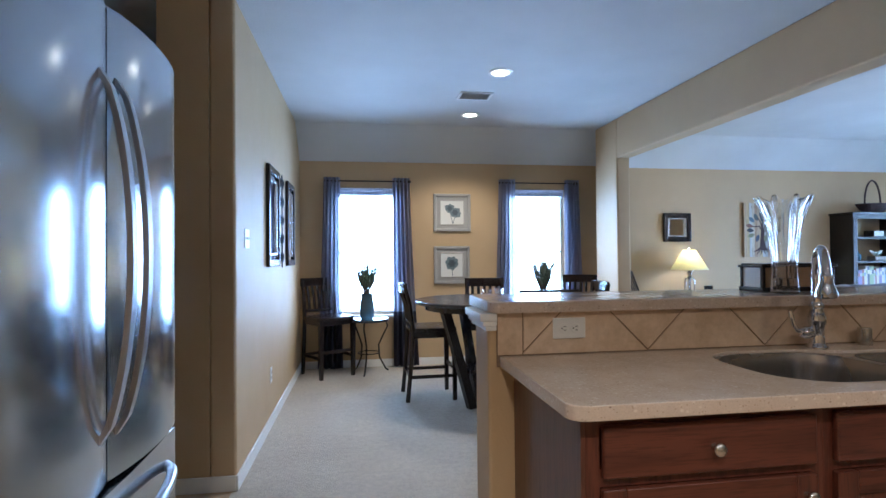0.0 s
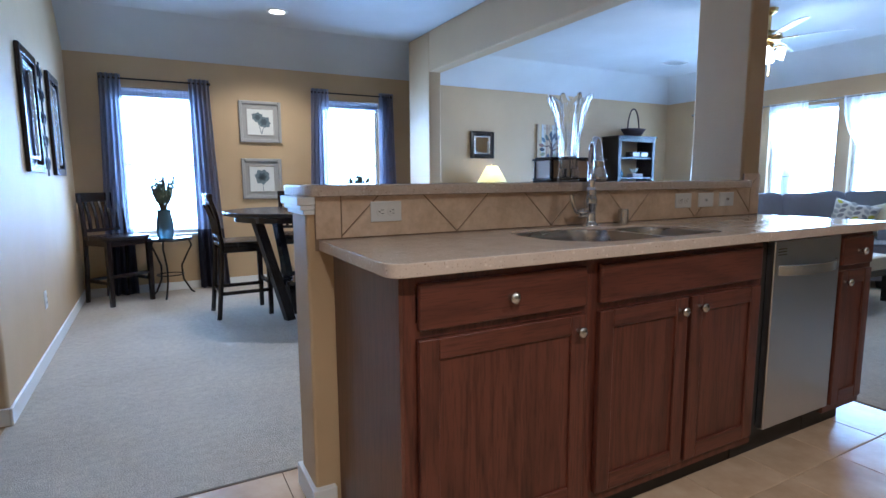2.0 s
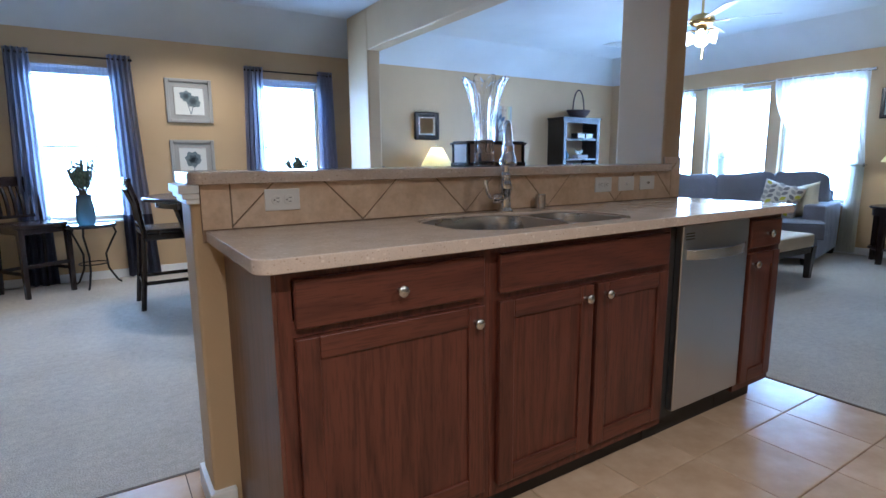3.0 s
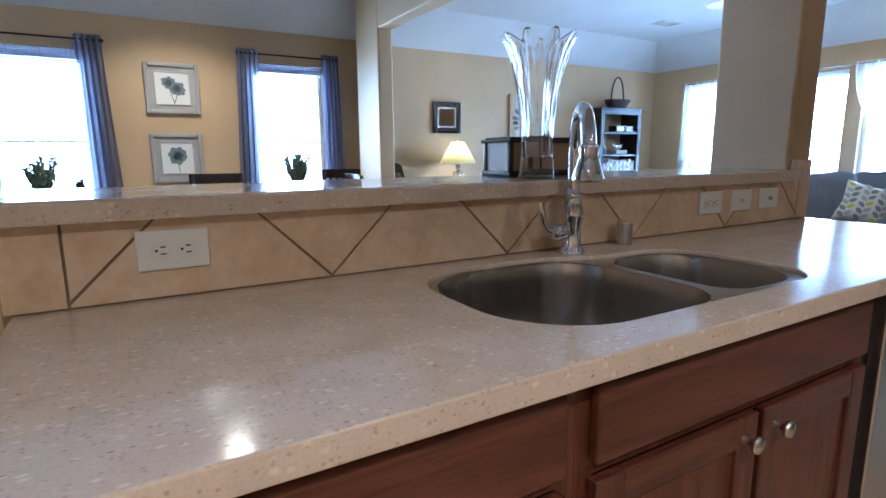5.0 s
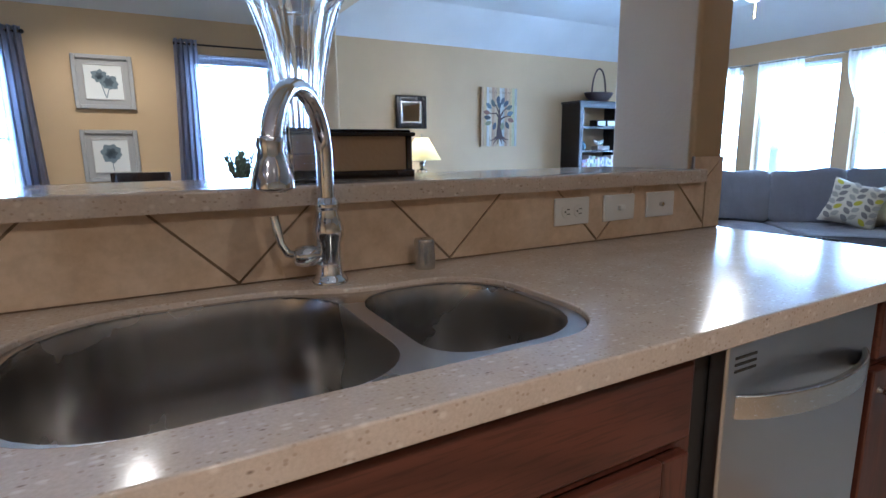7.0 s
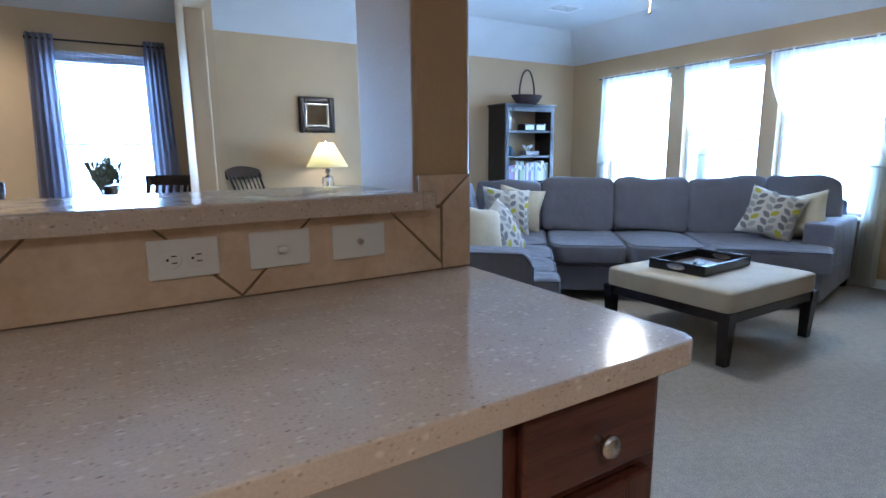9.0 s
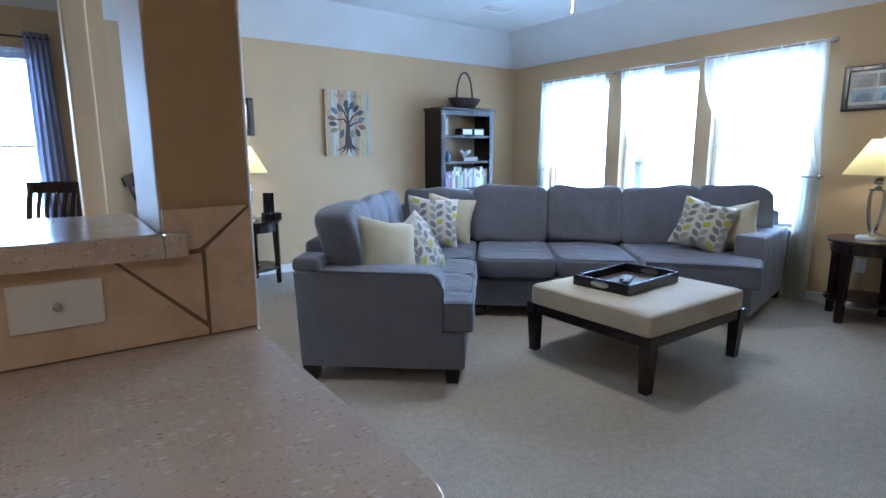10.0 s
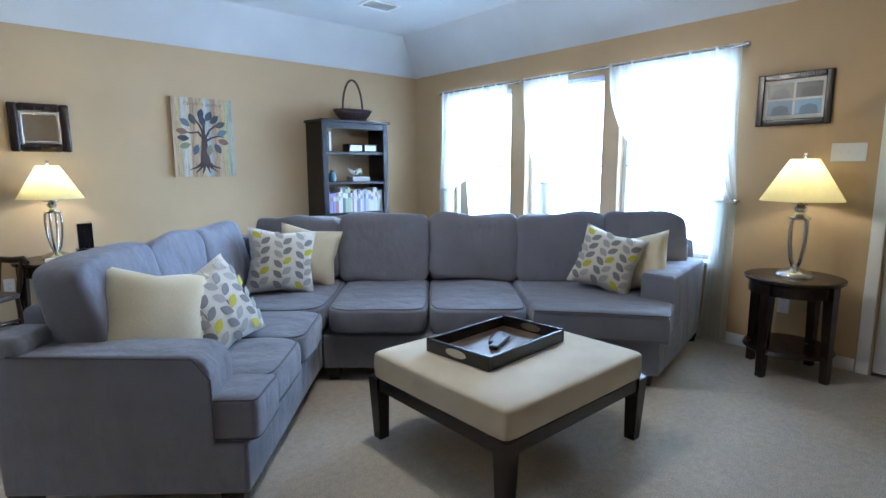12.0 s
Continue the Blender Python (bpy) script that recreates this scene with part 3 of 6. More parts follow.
# wall plates
def wall_plate(kind, m, gangs=1, wide=None):
    w = wide or (0.07 + 0.046 * (gangs - 1))
    p = thing({"outlet": "outlet", "switch": "light_switch", "jack": "cable_jack"}[kind], 0, 0, 0, 0, {"outlet": "white plastic wall outlet plate", "switch": "white plastic light switch plate", "jack": "white plastic plate with a cable jack"}[kind], kind)
    part("plate", slab(-w / 2, -0.006, -0.0575, w / 2, 0, 0.0575, 0.003), M_PLASTIC, p)
    for g in range(gangs):
        cx = (g - (gangs - 1) / 2) * 0.046
        if kind == "outlet":
            for s in (-1, 1):
                r = part("receptacle", moved(lathe(nb(), [(0.0165, 0), (0.0165, 0.003), (0.015, 0.004)], seg=20), pose(cx, -0.005, s * 0.02, 90, 0, 0)), M_PLASTIC, p)
                bm = nb()
                for k in (-1, 1):
                    box(bm, cx + k * 0.006 - 0.001, -0.0102, s * 0.02 - 0.001, cx + k * 0.006 + 0.001, -0.0088, s * 0.02 + 0.008)
                box(bm, cx - 0.002, -0.0102, s * 0.02 - 0.009, cx + 0.002, -0.0088, s * 0.02 - 0.005)
                part("slots", bm, M_DARK, r)
        elif kind == "switch":
            part("toggle", slab(cx - 0.006, -0.016, -0.006, cx + 0.006, -0.004, 0.012, 0.002), M_PLASTIC, p)
        else:
            part("socket", moved(lathe(nb(), [(0.006, 0), (0.006, 0.01), (0.003, 0.011)], seg=12), pose(0, -0.005, 0, 90, 0, 0)), M_NICKEL, p)
    p.matrix_world = m
    return p


wall_plate("switch", pose(XW, 4.26, 1.395, 0, 0, 90), 2)
wall_plate("outlet", pose(XW, 5.11, 0.385, 0, 0, 90))
wall_plate("switch", pose(XE, 2.852, 1.396, 0, 0, -90), 3, 0.185)
wall_plate("outlet", pose(XE, 3.13, 0.36, 0, 0, -90))
wall_plate("outlet", pose(5.37, YNL, 0.40))


# ---- kitchen island ----
CT, CB = 0.950, 0.914
YF, YTF = 1.995, 2.592
XL, XR = 2.090, 4.474
YC = 2.05


def rounded_outline(x0, y0, x1, y1, r, seg=6):
    """Corner radii r: (x0y0, x1y0, x1y1, x0y1)."""
    out = []
    for (cx, cy, a0), rr in zip(((x0, y0, 180), (x1, y0, 270), (x1, y1, 0), (x0, y1, 90)), r):
        ox, oy = (1 if cx == x0 else -1), (1 if cy == y0 else -1)
        if rr <= 0:
            out.append((cx, cy))
            continue
        for k in range(seg + 1):
            a = radians(a0 + 90 * k / seg)
            out.append((cx + ox * rr + rr * math.cos(a), cy + oy * rr + rr * math.sin(a)))
    return out


SX0, SX1, SY0, SY1, SDX = 2.735, 3.502, 2.079, 2.462, 3.208


def plate_with_hole(outer, holes, z0, z1, bev=0.0):
    """A flat outline with holes through it, as a solid."""
    bm = nb()
    loops = []
    for ring in [outer] + holes:
        vs = [bm.verts.new((x, y, z1)) for x, y in ring]
        es = [bm.edges.new((vs[i], vs[(i + 1) % len(vs)])) for i in range(len(vs))]
        loops.append((vs, es))
    fill = bmesh.ops.triangle_fill(bm, edges=[e for _, es in loops for e in es], use_beauty=True)
    fs = [g for g in fill["geom"] if isinstance(g, bmesh.types.BMFace)]
    r = bmesh.ops.extrude_face_region(bm, geom=fs)
    for g in r["geom"]:
        if isinstance(g, bmesh.types.BMVert):
            g.co.z = z0
    return bm




def sink_outline(o=0.0):
    """The rim round both bowls, the larger one reaching further back; o: inset."""
    q = rounded_outline(SX0 + o, SY0 + o, SX1 - o, SY1 - o, (0.17, 0.12, 0.13, 0.0), 10)[:-1]
    q += [(3.28, SY1 - o), (3.225, 2.470 - o), (3.175, 2.492 - o), (3.12, 2.515 - o), (3.05, 2.527 - o)]
    return q + rounded_outline(SX0 + o, SY0 + o, 3.0, 2.527 - o, (0.0, 0.0, 0.0, 0.16), 10)[3:]


sink_hole = sink_outline()
ISLAND_TOP = plate_with_hole(rounded_outline(XL, YF, XR, YTF + 0.008, (0.045, 0.04, 0, 0.0)), [sink_hole], CB, CT)
_top = [e for e in ISLAND_TOP.edges if e.is_manifold and abs(e.verts[0].co.z - e.verts[1].co.z) < 1e-6 and len(e.link_faces) == 2 and abs(e.link_faces[0].normal.dot(e.link_faces[1].normal)) < 0.5]
bmesh.ops.bevel(ISLAND_TOP, geom=_top, offset=0.0035, segments=2, profile=0.5, affect="EDGES")
tagged(part("worktop", ISLAND_TOP, M_COUNTER, None, "speckled beige solid-surface worktop with rounded edge", 40), category="worktop")

# the low wall behind the worktop, its ledge and its tiles
low = thing("half_wall", 0, 0, 0, 0, "tan half wall with tiled face behind the worktop", "half wall", "", "structure")
part("core", slab(2.052, YTF + 0.012, 0, PX0, 2.80, 1.091, 0.012, 3), M_WALL, low)
bm = slab(2.036, YTF - 0.012, 0, 2.12, 2.815, 0.085, 0.004)
box(bm, 2.12, 2.80, 0, PX0, 2.815, 0.085, 0.003)
part("baseboard", bm, M_TRIM, low)
bm = nb()
for k, (o, z0, z1) in enumerate(((0.012, 1.035, 1.05), (0.022, 1.05, 1.066), (0.032, 1.066, 1.0925))):
    box(bm, 2.052 - o, YTF - o * 0.4, z0, 2.078, 2.80 + o, z1, 0.003)
part("cap_moulding", bm, M_TRIM, low)
part("grout_bed", box(slab(2.08, YTF + 0.004, CB, 4.474, YTF + 0.0115, 1.0925), 4.34, YTF + 0.004, 1.0925, 4.474, YTF + 0.0105, 1.166), M_GROUTD, low)


def tile_piece(pts, parent, depth=0.0):
    """A wall tile: outline in x, z at the tiled face."""
    cx, cz = sum(p[0] for p in pts) / len(pts), sum(p[1] for p in pts) / len(pts)
    bm = nb()
    vs = [bm.verts.new((x, YTF + 0.006, z)) for x, z in pts]
    f = bm.faces.new(vs)
    r = bmesh.ops.extrude_face_region(bm, geom=[f])
    for g in r["geom"]:
        if isinstance(g, bmesh.types.BMVert):
            g.co.y = YTF
    return part("tile", bm, M_BTILE, parent, "", 20)


G = 0.0024
ZB, ZT = CT + 0.004, 1.0915
P = 0.449
V0 = 3.061
hw = ZT - ZB
cells = []
edges = [V0 + P * k for k in range(-2, 4)]
for k, vx in enumerate(edges):
    if vx < 2.4:
        cells.append([(2.170, ZB + 2 * G + 2.170 - vx), (vx + hw - G * 1.4, ZT), (2.170, ZT)])
    elif vx < 4.40:
        l, r = vx - hw, vx + hw
        cells.append([(vx, ZB + 2 * G), (r - G * 1.4, ZT), (l + G * 1.4, ZT)])
    elif vx >= 4.40:
        cells.append([(4.393, ZB + 0.022), (4.393, ZT), (vx - hw + G * 1.4, ZT)])
    nx = vx + P
    a = [(vx + G * 1.4, ZB), (nx - G * 1.4, ZB), (nx - hw - G * 1.4, ZT), (vx + hw + G * 1.4, ZT)]
    lo, hi = 2.170, 4.395
    if a[0][0] < lo or a[1][0] > hi:
        def clip(poly, side, xc):
            out = []
            for i in range(len(poly)):
                p, q = poly[i], poly[(i + 1) % len(poly)]
                ip, iq = side * (p[0] - xc) <= 0, side * (q[0] - xc) <= 0
                if ip:
                    out.append(p)
                if ip != iq:
                    t = (xc - p[0]) / (q[0] - p[0])
                    out.append((xc, p[1] + t * (q[1] - p[1])))
            return out
        a = clip(clip(a, 1, hi), -1, lo)
    if len(a) > 2:
        cells.append(a)
cells.append([(2.082, ZB), (2.170 - 2 * G, ZB), (2.170 - 2 * G, ZT), (2.082, ZT)])
cells.append([(4.395 + 2 * G, ZB), (4.474, ZB), (4.474, 1.164), (4.395 + 2 * G, 1.098)])
cells.append([(4.34, 1.094), (4.392, 1.1015), (4.470, 1.166), (4.34, 1.166)])
for c in cells:
    tile_piece(c, low)
tagged(part("bar_ledge", prism(nb(), rounded_outline(2.05, 2.566, PX0 - 0.002, 2.945, (0.05, 0.0, 0.0, 0.05)), 1.094, 1.131, 0.007), M_COUNTER, None, "speckled beige raised bar ledge on the half wall", 40), category="ledge")
tagged(part("bar_ledge_return", prism(nb(), rounded_outline(PX0 - 0.001, 2.566, 4.372, 2.588, (0, 0.01, 0, 0)), 1.094, 1.131, 0.006), M_COUNTER, None, "speckled beige end of the bar ledge", 40), category="ledge")


def counter_plate(kind, x, gangs=1):
    p = wall_plate(kind, pose(x, YTF, 1.037), gangs)
    p.rotation_euler = (0, radians(90), 0) if gangs == 1 and kind != "x" else (0, 0, 0)
    return p


counter_plate("outlet", 2.327)
counter_plate("outlet", 3.866)
counter_plate("switch", 4.033)
counter_plate("jack", 4.195)


def knob(parent, x, y, z):
    bm = lathe(nb(), [(0.008, 0), (0.006, 0.008), (0.007, 0.014), (0.015, 0.019), (0.0165, 0.025), (0.013, 0.030), (0.0, 0.032)], seg=18)
    return part("knob", moved(bm, pose(x, y, z, 90, 0, 0)), M_NICKEL, parent, "round satin nickel knob")


def panel_door(parent, x0, x1, z0, z1, kx, kz, y=YC):
    """A framed cabinet door with a flat inset panel, its face at y - 0.02."""
    s = 0.058
    d = part("door", box(box(slab(x0, y - 0.02, z0, x0 + s, y, z1, 0.004), x1 - s, y - 0.02, z0, x1, y, z1, 0.004), x0 + s - 0.002, y - 0.011, z0 + s - 0.002, x1 - s + 0.002, y - 0.003, z1 - s + 0.002), M_OAKV, parent, "red-brown oak door with inset panel")
    part("rail", slab(x0 + s, y - 0.0195, z0, x1 - s, y - 0.0005, z0 + s, 0.004), M_OAKH, d)
    part("rail", slab(x0 + s, y - 0.0195, z1 - s, x1 - s, y - 0.0005, z1, 0.004), M_OAKH, d)
    knob(d, kx, y - 0.02, kz)
    return d


def drawer(parent, x0, x1, z0, z1, kx=None, y=YC):
    d = part("drawer_front", slab(x0, y - 0.02, z0, x1, y, z1, 0.007, 3), M_OAKH, parent, "red-brown oak drawer front")
    if kx is not None:
        knob(d, kx, y - 0.02, (z0 + z1) / 2)
    return d


def carcass(u, x0, x1):
    bm = nb()
    zt = CB - 0.001
    for a, b, c, e in ((x0, x0 + 0.035, 0.11, zt), (x1 - 0.035, x1, 0.11, zt), (x0 + 0.035, x1 - 0.035, zt - 0.03, zt), (x0 + 0.035, x1 - 0.035, 0.11, 0.155), (x0 + 0.035, x1 - 0.035, 0.745, 0.785)):
        box(bm, a, YC + 0.0005, c, b, YC + 0.019, e)
    part("face_frame", bm, M_OAKV, u)
    part("body", slab(x0 + 0.001, YC + 0.0195, 0.11, x1 - 0.001, YTF - 0.002, 0.72), M_OAKSIDE, u)
    # board coloured near-black to carry the shade below the doors
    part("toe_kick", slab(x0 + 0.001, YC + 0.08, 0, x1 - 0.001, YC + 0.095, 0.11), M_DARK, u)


u = thing("base_cabinet", 0, 0, 0, 0, "red-brown oak base cabinet with one drawer and one door", "cabinet", "island cabinets")
carcass(u, 2.145, 2.765)
drawer(u, 2.182, 2.735, 0.768, 0.890, 2.456)
panel_door(u, 2.180, 2.735, 0.150, 0.745, 2.699, 0.699)
part("end_panel", slab(2.135, YC + 0.001, 0.0, 2.1445, YTF - 0.002, CB - 0.001), M_OAKSIDE, u, "smooth brown end panel")
u = thing("sink_cabinet", 0, 0, 0, 0, "red-brown oak sink cabinet with two doors", "cabinet", "island cabinets")
carcass(u, 2.766, 3.625)
drawer(u, 2.790, 3.600, 0.768, 0.890)
panel_door(u, 2.790, 3.193, 0.150, 0.745, 3.152, 0.704)
panel_door(u, 3.212, 3.600, 0.150, 0.745, 3.250, 0.706)
u = thing("narrow_cabinet", 0, 0, 0, 0, "narrow red-brown oak cabinet with drawer and door", "cabinet", "island cabinets")
carcass(u, 4.151, 4.445)
drawer(u, 4.172, 4.425, 0.768, 0.890, 4.30)
panel_door(u, 4.172, 4.425, 0.150, 0.745, 4.20, 0.70)
part("end_panel", box(slab(4.4455, YC + 0.001, 0.11, 4.452, YTF - 0.002, CB - 0.001), 4.4455, YC + 0.081, 0.0, 4.452, YTF - 0.002, 0.11), M_OAKSIDE, u)

u = thing("dishwasher", 0, 0, 0, 0, "stainless steel dishwasher with curved bar handle", "dishwasher")
# dark sheets standing in for the shade round and under the dishwasher front
part("cabinet_gap_shade", slab(3.626, YC + 0.012, 0.12, 4.150, YC + 0.03, CB - 0.001), M_DARK, u)
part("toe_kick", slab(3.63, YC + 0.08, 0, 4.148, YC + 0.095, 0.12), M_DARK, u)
part("front", slab(3.672, YC - 0.022, 0.155, 4.140, YC + 0.010, 0.905, 0.006, 3), M_STEEL, u)
part("top_strip", slab(3.672, YC - 0.012, 0.9055, 4.140, YC + 0.01, 0.912), M_BLKPLAST, u)
hp = [(3.698 + 0.416 * k / 16, YC - 0.024 - 0.050 * math.sin(math.pi * k / 16) ** 0.7) for k in range(17)]
bm = prism(nb(), hp + [(x, y + 0.012) for x, y in hp[::-1]], 0.772, 0.812, 0.004)
part("handle", bm, M_STEELX, u, "curved steel bar handle")
bm = nb()
for k in range(3):
    box(bm, 3.69, YC - 0.0235, 0.850 + k * 0.011, 3.745, YC - 0.0215, 0.854 + k * 0.011)
part("vent_slots", bm, M_DARK, u)

# undermount double sink
s = thing("kitchen_sink", 0, 0, 0, 0, "stainless steel undermount sink with two bowls", "sink")


RT = CT - 0.009


def bowl(x0, y0, x1, y1, r, depth, name):
    bm = nb()
    rings = []
    for f, z in ((0.0, RT), (0.003, RT - 0.012), (0.006, CB - 0.01), (0.012, CB - depth * 0.55), (0.016, CB - depth * 0.82), (0.035, CB - depth * 0.95), (0.075, CB - depth)):
        o = rounded_outline(x0 + f, y0 + f, x1 - f, y1 - f, tuple(max(0.02, q - f * 0.6) for q in r), 10)
        rings.append([bm.verts.new((x, y, z)) for x, y in o])
    for a, b in zip(rings, rings[1:]):
        for i in range(len(a)):
            bm.faces.new((a[i], b[i], b[(i + 1) % len(a)], a[(i + 1) % len(a)]))
    bm.faces.new(rings[-1])
    ob = part(name, bm, M_SINK, s, "", 50)
    part("drain", lathe(nb(), [(0.045, 0.001), (0.042, 0.006), (0.03, 0.003), (0.0, 0.002)], (x0 + x1) / 2, (y0 + y1) / 2 + 0.05, CB - depth), M_CHROME, ob)
    return ob


bowl(SX0 + 0.014, SY0 + 0.014, SDX - 0.014, 2.514, (0.165, 0.10, 0.13, 0.15), 0.20, "large_bowl")
bowl(SDX + 0.014, SY0 + 0.03, SX1 - 0.014, SY1 - 0.012, (0.07, 0.115, 0.115, 0.09), 0.17, "small_bowl")
big = sink_outline(0.0012)
h1 = rounded_outline(SX0 + 0.0145, SY0 + 0.0145, SDX - 0.0145, 2.5135, (0.165, 0.10, 0.13, 0.15), 8)
h2 = rounded_outline(SDX + 0.0145, SY0 + 0.0305, SX1 - 0.0145, SY1 - 0.0125, (0.07, 0.115, 0.115, 0.09), 8)
part("rim", plate_with_hole(big, [h1, h2], RT - 0.004, RT), M_SINK, s)

f = thing("faucet", 3.215, 2.532, CT, 0, "polished chrome pull-down kitchen faucet with side lever", "faucet")
part("base", lathe(nb(), [(0.033, 0), (0.033, 0.006), (0.028, 0.012), (0.024, 0.02), (0.022, 0.05), (0.024, 0.075), (0.029, 0.09), (0.029, 0.105), (0.024, 0.12), (0.020, 0.135), (0.023, 0.14), (0.023, 0.15), (0.016, 0.16)], seg=28), M_CHROME, f)
gp = [(0, 0, 0.155), (0, 0, 0.20), (0, 0, 0.235)]
for k in range(1, 15):
    a = math.pi * k / 14
    q = 0.108 * (1 - math.cos(a))
    gp.append((-0.6 * q, -0.8 * q, 0.235 + 0.108 * math.sin(a)))
part("spout", tube(nb(), gp, 0.0155, 16), M_CHROME, f)
ex, ey, ez = gp[-1]
part("spray_head", lathe(nb(), [(0.0, -0.048), (0.024, -0.048), (0.032, -0.042), (0.0315, -0.034), (0.027, -0.018), (0.022, -0.005), (0.019, 0.012), (0.021, 0.018), (0.019, 0.028), (0.0155, 0.03)], ex, ey, ez, 24), M_CHROME, f)
part("lever_hub", moved(lathe(nb(), [(0.014, 0), (0.02, 0.012), (0.021, 0.03), (0.016, 0.045), (0.008, 0.05)], seg=20), pose(-0.018, 0, 0.055, 0, -90, 0)), M_CHROME, f)
part("lever", tube(nb(), [(-0.058, 0, 0.058), (-0.075, 0.004, 0.062), (-0.085, 0.008, 0.08), (-0.09, 0.012, 0.11), (-0.093, 0.014, 0.13)], [0.009, 0.008, 0.007, 0.009, 0.008], 10), M_CHROME, f)
d = thing("soap_dispenser_cap", 3.424, 2.548, CT, 0, "short chrome cylinder air gap cap", "air gap")
part("cap", lathe(nb(), [(0.022, 0), (0.022, 0.057), (0.020, 0.062), (0.0, 0.063)], seg=24), M_NICKEL, d)

# tall fluted glass vase on the ledge
v = thing("glass_vase", 3.215, 2.672, 1.1312, 12, "tall clear fluted glass vase with flared rim", "vase")
bm = nb()
seg = 90


def flute(z, k, r):
    amp = 0.05 + 0.13 * max(0, (z - 0.1) / 0.3)
    return r * (1 + amp * math.cos(9 * k))


prof = [(0.046, 0.0), (0.043, 0.03), (0.040, 0.08), (0.041, 0.14), (0.048, 0.21), (0.060, 0.28), (0.075, 0.335), (0.088, 0.352)]
rings = []
for r, z in prof:
    rings.append([bm.verts.new((flute(z, 2 * math.pi * i / seg, r) * math.cos(2 * math.pi * i / seg), flute(z, 2 * math.pi * i / seg, r) * math.sin(2 * math.pi * i / seg), z + (0.012 * math.cos(18 * math.pi * i / seg) if z > 0.35 else 0))) for i in range(seg)])
for r, z in [(p[0] - 0.007, p[1]) for p in prof[:1:-1]] + [(0.030, 0.055)]:
    rings.append([bm.verts.new((flute(z, 2 * math.pi * i / seg, r) * math.cos(2 * math.pi * i / seg), flute(z, 2 * math.pi * i / seg, r) * math.sin(2 * math.pi * i / seg), z + (0.011 * math.cos(18 * math.pi * i / seg) if z > 0.35 else 0))) for i in range(seg)])
for a, b in zip(rings, rings[1:]):
    for i in range(seg):
        bm.faces.new((a[i], a[(i + 1) % seg], b[(i + 1) % seg], b[i]))
bm.faces.new(rings[0][::-1])
bm.faces.new(rings[-1])
part("glass", bm, M_GLASS, v, "", 60)

c = thing("wooden_crate", 3.328, 2.79, 1.1312, 0, "long dark framed keepsake box with tan side panels on the ledge", "box")
for x in (-0.160, -0.052, 0.146):
    for y in (-0.062, 0.048):
        part("post", slab(x, y, 0.018, x + 0.014, y + 0.014, 0.094, 0.002), M_ESP, c)
part("bottom", slab(-0.165, -0.066, 0.0, 0.165, 0.066, 0.018, 0.004), M_ESP, c)
part("lid", box(slab(-0.167, -0.068, 0.094, 0.167, 0.068, 0.104, 0.003), -0.158, -0.06, 0.104, 0.158, 0.06, 0.110, 0.003), M_ESP, c)
M_TANPANEL = paint("tan_panel", (0.40, 0.27, 0.15), 0.6)
for x0, x1 in ((-0.146, -0.052), (-0.038, 0.146)):
    part("panel", slab(x0, -0.054, 0.018, x1, -0.050, 0.094), M_TANPANEL, c)
    part("panel", slab(x0, 0.052, 0.018, x1, 0.056, 0.094), M_TANPANEL, c)
for x in (-0.156, 0.152):
    part("end_panel", slab(x, -0.048, 0.018, x + 0.004, 0.048, 0.094), M_PLASTIC, c, "pale end panel")

# ---- refrigerator ----
fr = thing("refrigerator", 0.34, 1.775, 0, 0, "stainless steel french-door refrigerator with curved bar handles", "refrigerator")
FW, FX = 0.93, 0.70
part("body", slab(0.005, 0.005, 0.02, FX - 0.065, FW - 0.005, 1.865, 0.006), mat("grey_side_enamel", (0.10, 0.10, 0.105), 0.4), fr)


def bowed_front(y0, y1, z0, z1, x0, x1, bow):
    bm = nb()
    n = 12
    pts = [(x0, y0)] + [(x1 - bow * (2 * k / n - 1) ** 2, y0 + (y1 - y0) * k / n) for k in range(n + 1)] + [(x0, y1)]
    return prism(bm, pts, z0, z1, 0.006)


def strap(pts, half, thick):
    """A flat bar of half-width `half` in y along a curve in x, z."""
    out = [(x, z) for x, _, z in pts] + [(x - 2 * thick, z) for x, _, z in pts[::-1]]
    y = pts[0][1]
    bm = prism(nb(), out, -half, half, 0.003)
    return moved(bm, Matrix(((1, 0, 0, 0), (0, 0, 1, y), (0, 1, 0, 0), (0, 0, 0, 1))))


for y0, y1, hy in ((0.002, FW / 2 - 0.003, FW / 2 - 0.045), (FW / 2 + 0.003, FW - 0.002, FW / 2 + 0.045)):
    dd = part("door", bowed_front(y0, y1, 0.76, 1.885, FX - 0.06, FX + 0.03, 0.022), M_FRIDGE, fr, "brushed steel door", 30)
    hp = [(FX + 0.015 + 0.075 * math.sin(math.pi * k / 20) ** 0.55, hy, 0.86 + 0.86 * k / 20) for k in range(21)]
    part("handle", strap(hp, 0.013, 0.007), M_STEEL, dd, "curved flat steel bar handle")
dd = part("freezer_drawer", bowed_front(0.002, FW - 0.002, 0.06, 0.75, FX - 0.06, FX + 0.03, 0.022), M_FRIDGE, fr, "brushed steel freezer drawer", 30)
hp = [(FX + 0.015 + 0.075 * math.sin(math.pi * k / 20) ** 0.55, 0.10 + 0.73 * k / 20, 0.66) for k in range(21)]
part("handle", tube(nb(), hp, 0.015, 10), M_STEEL, dd)
part("badge", slab(FX + 0.012, FW - 0.062, 1.775, FX + 0.016, FW - 0.035, 1.815, 0.002), M_NICKEL, fr)

# recessed lights and vents


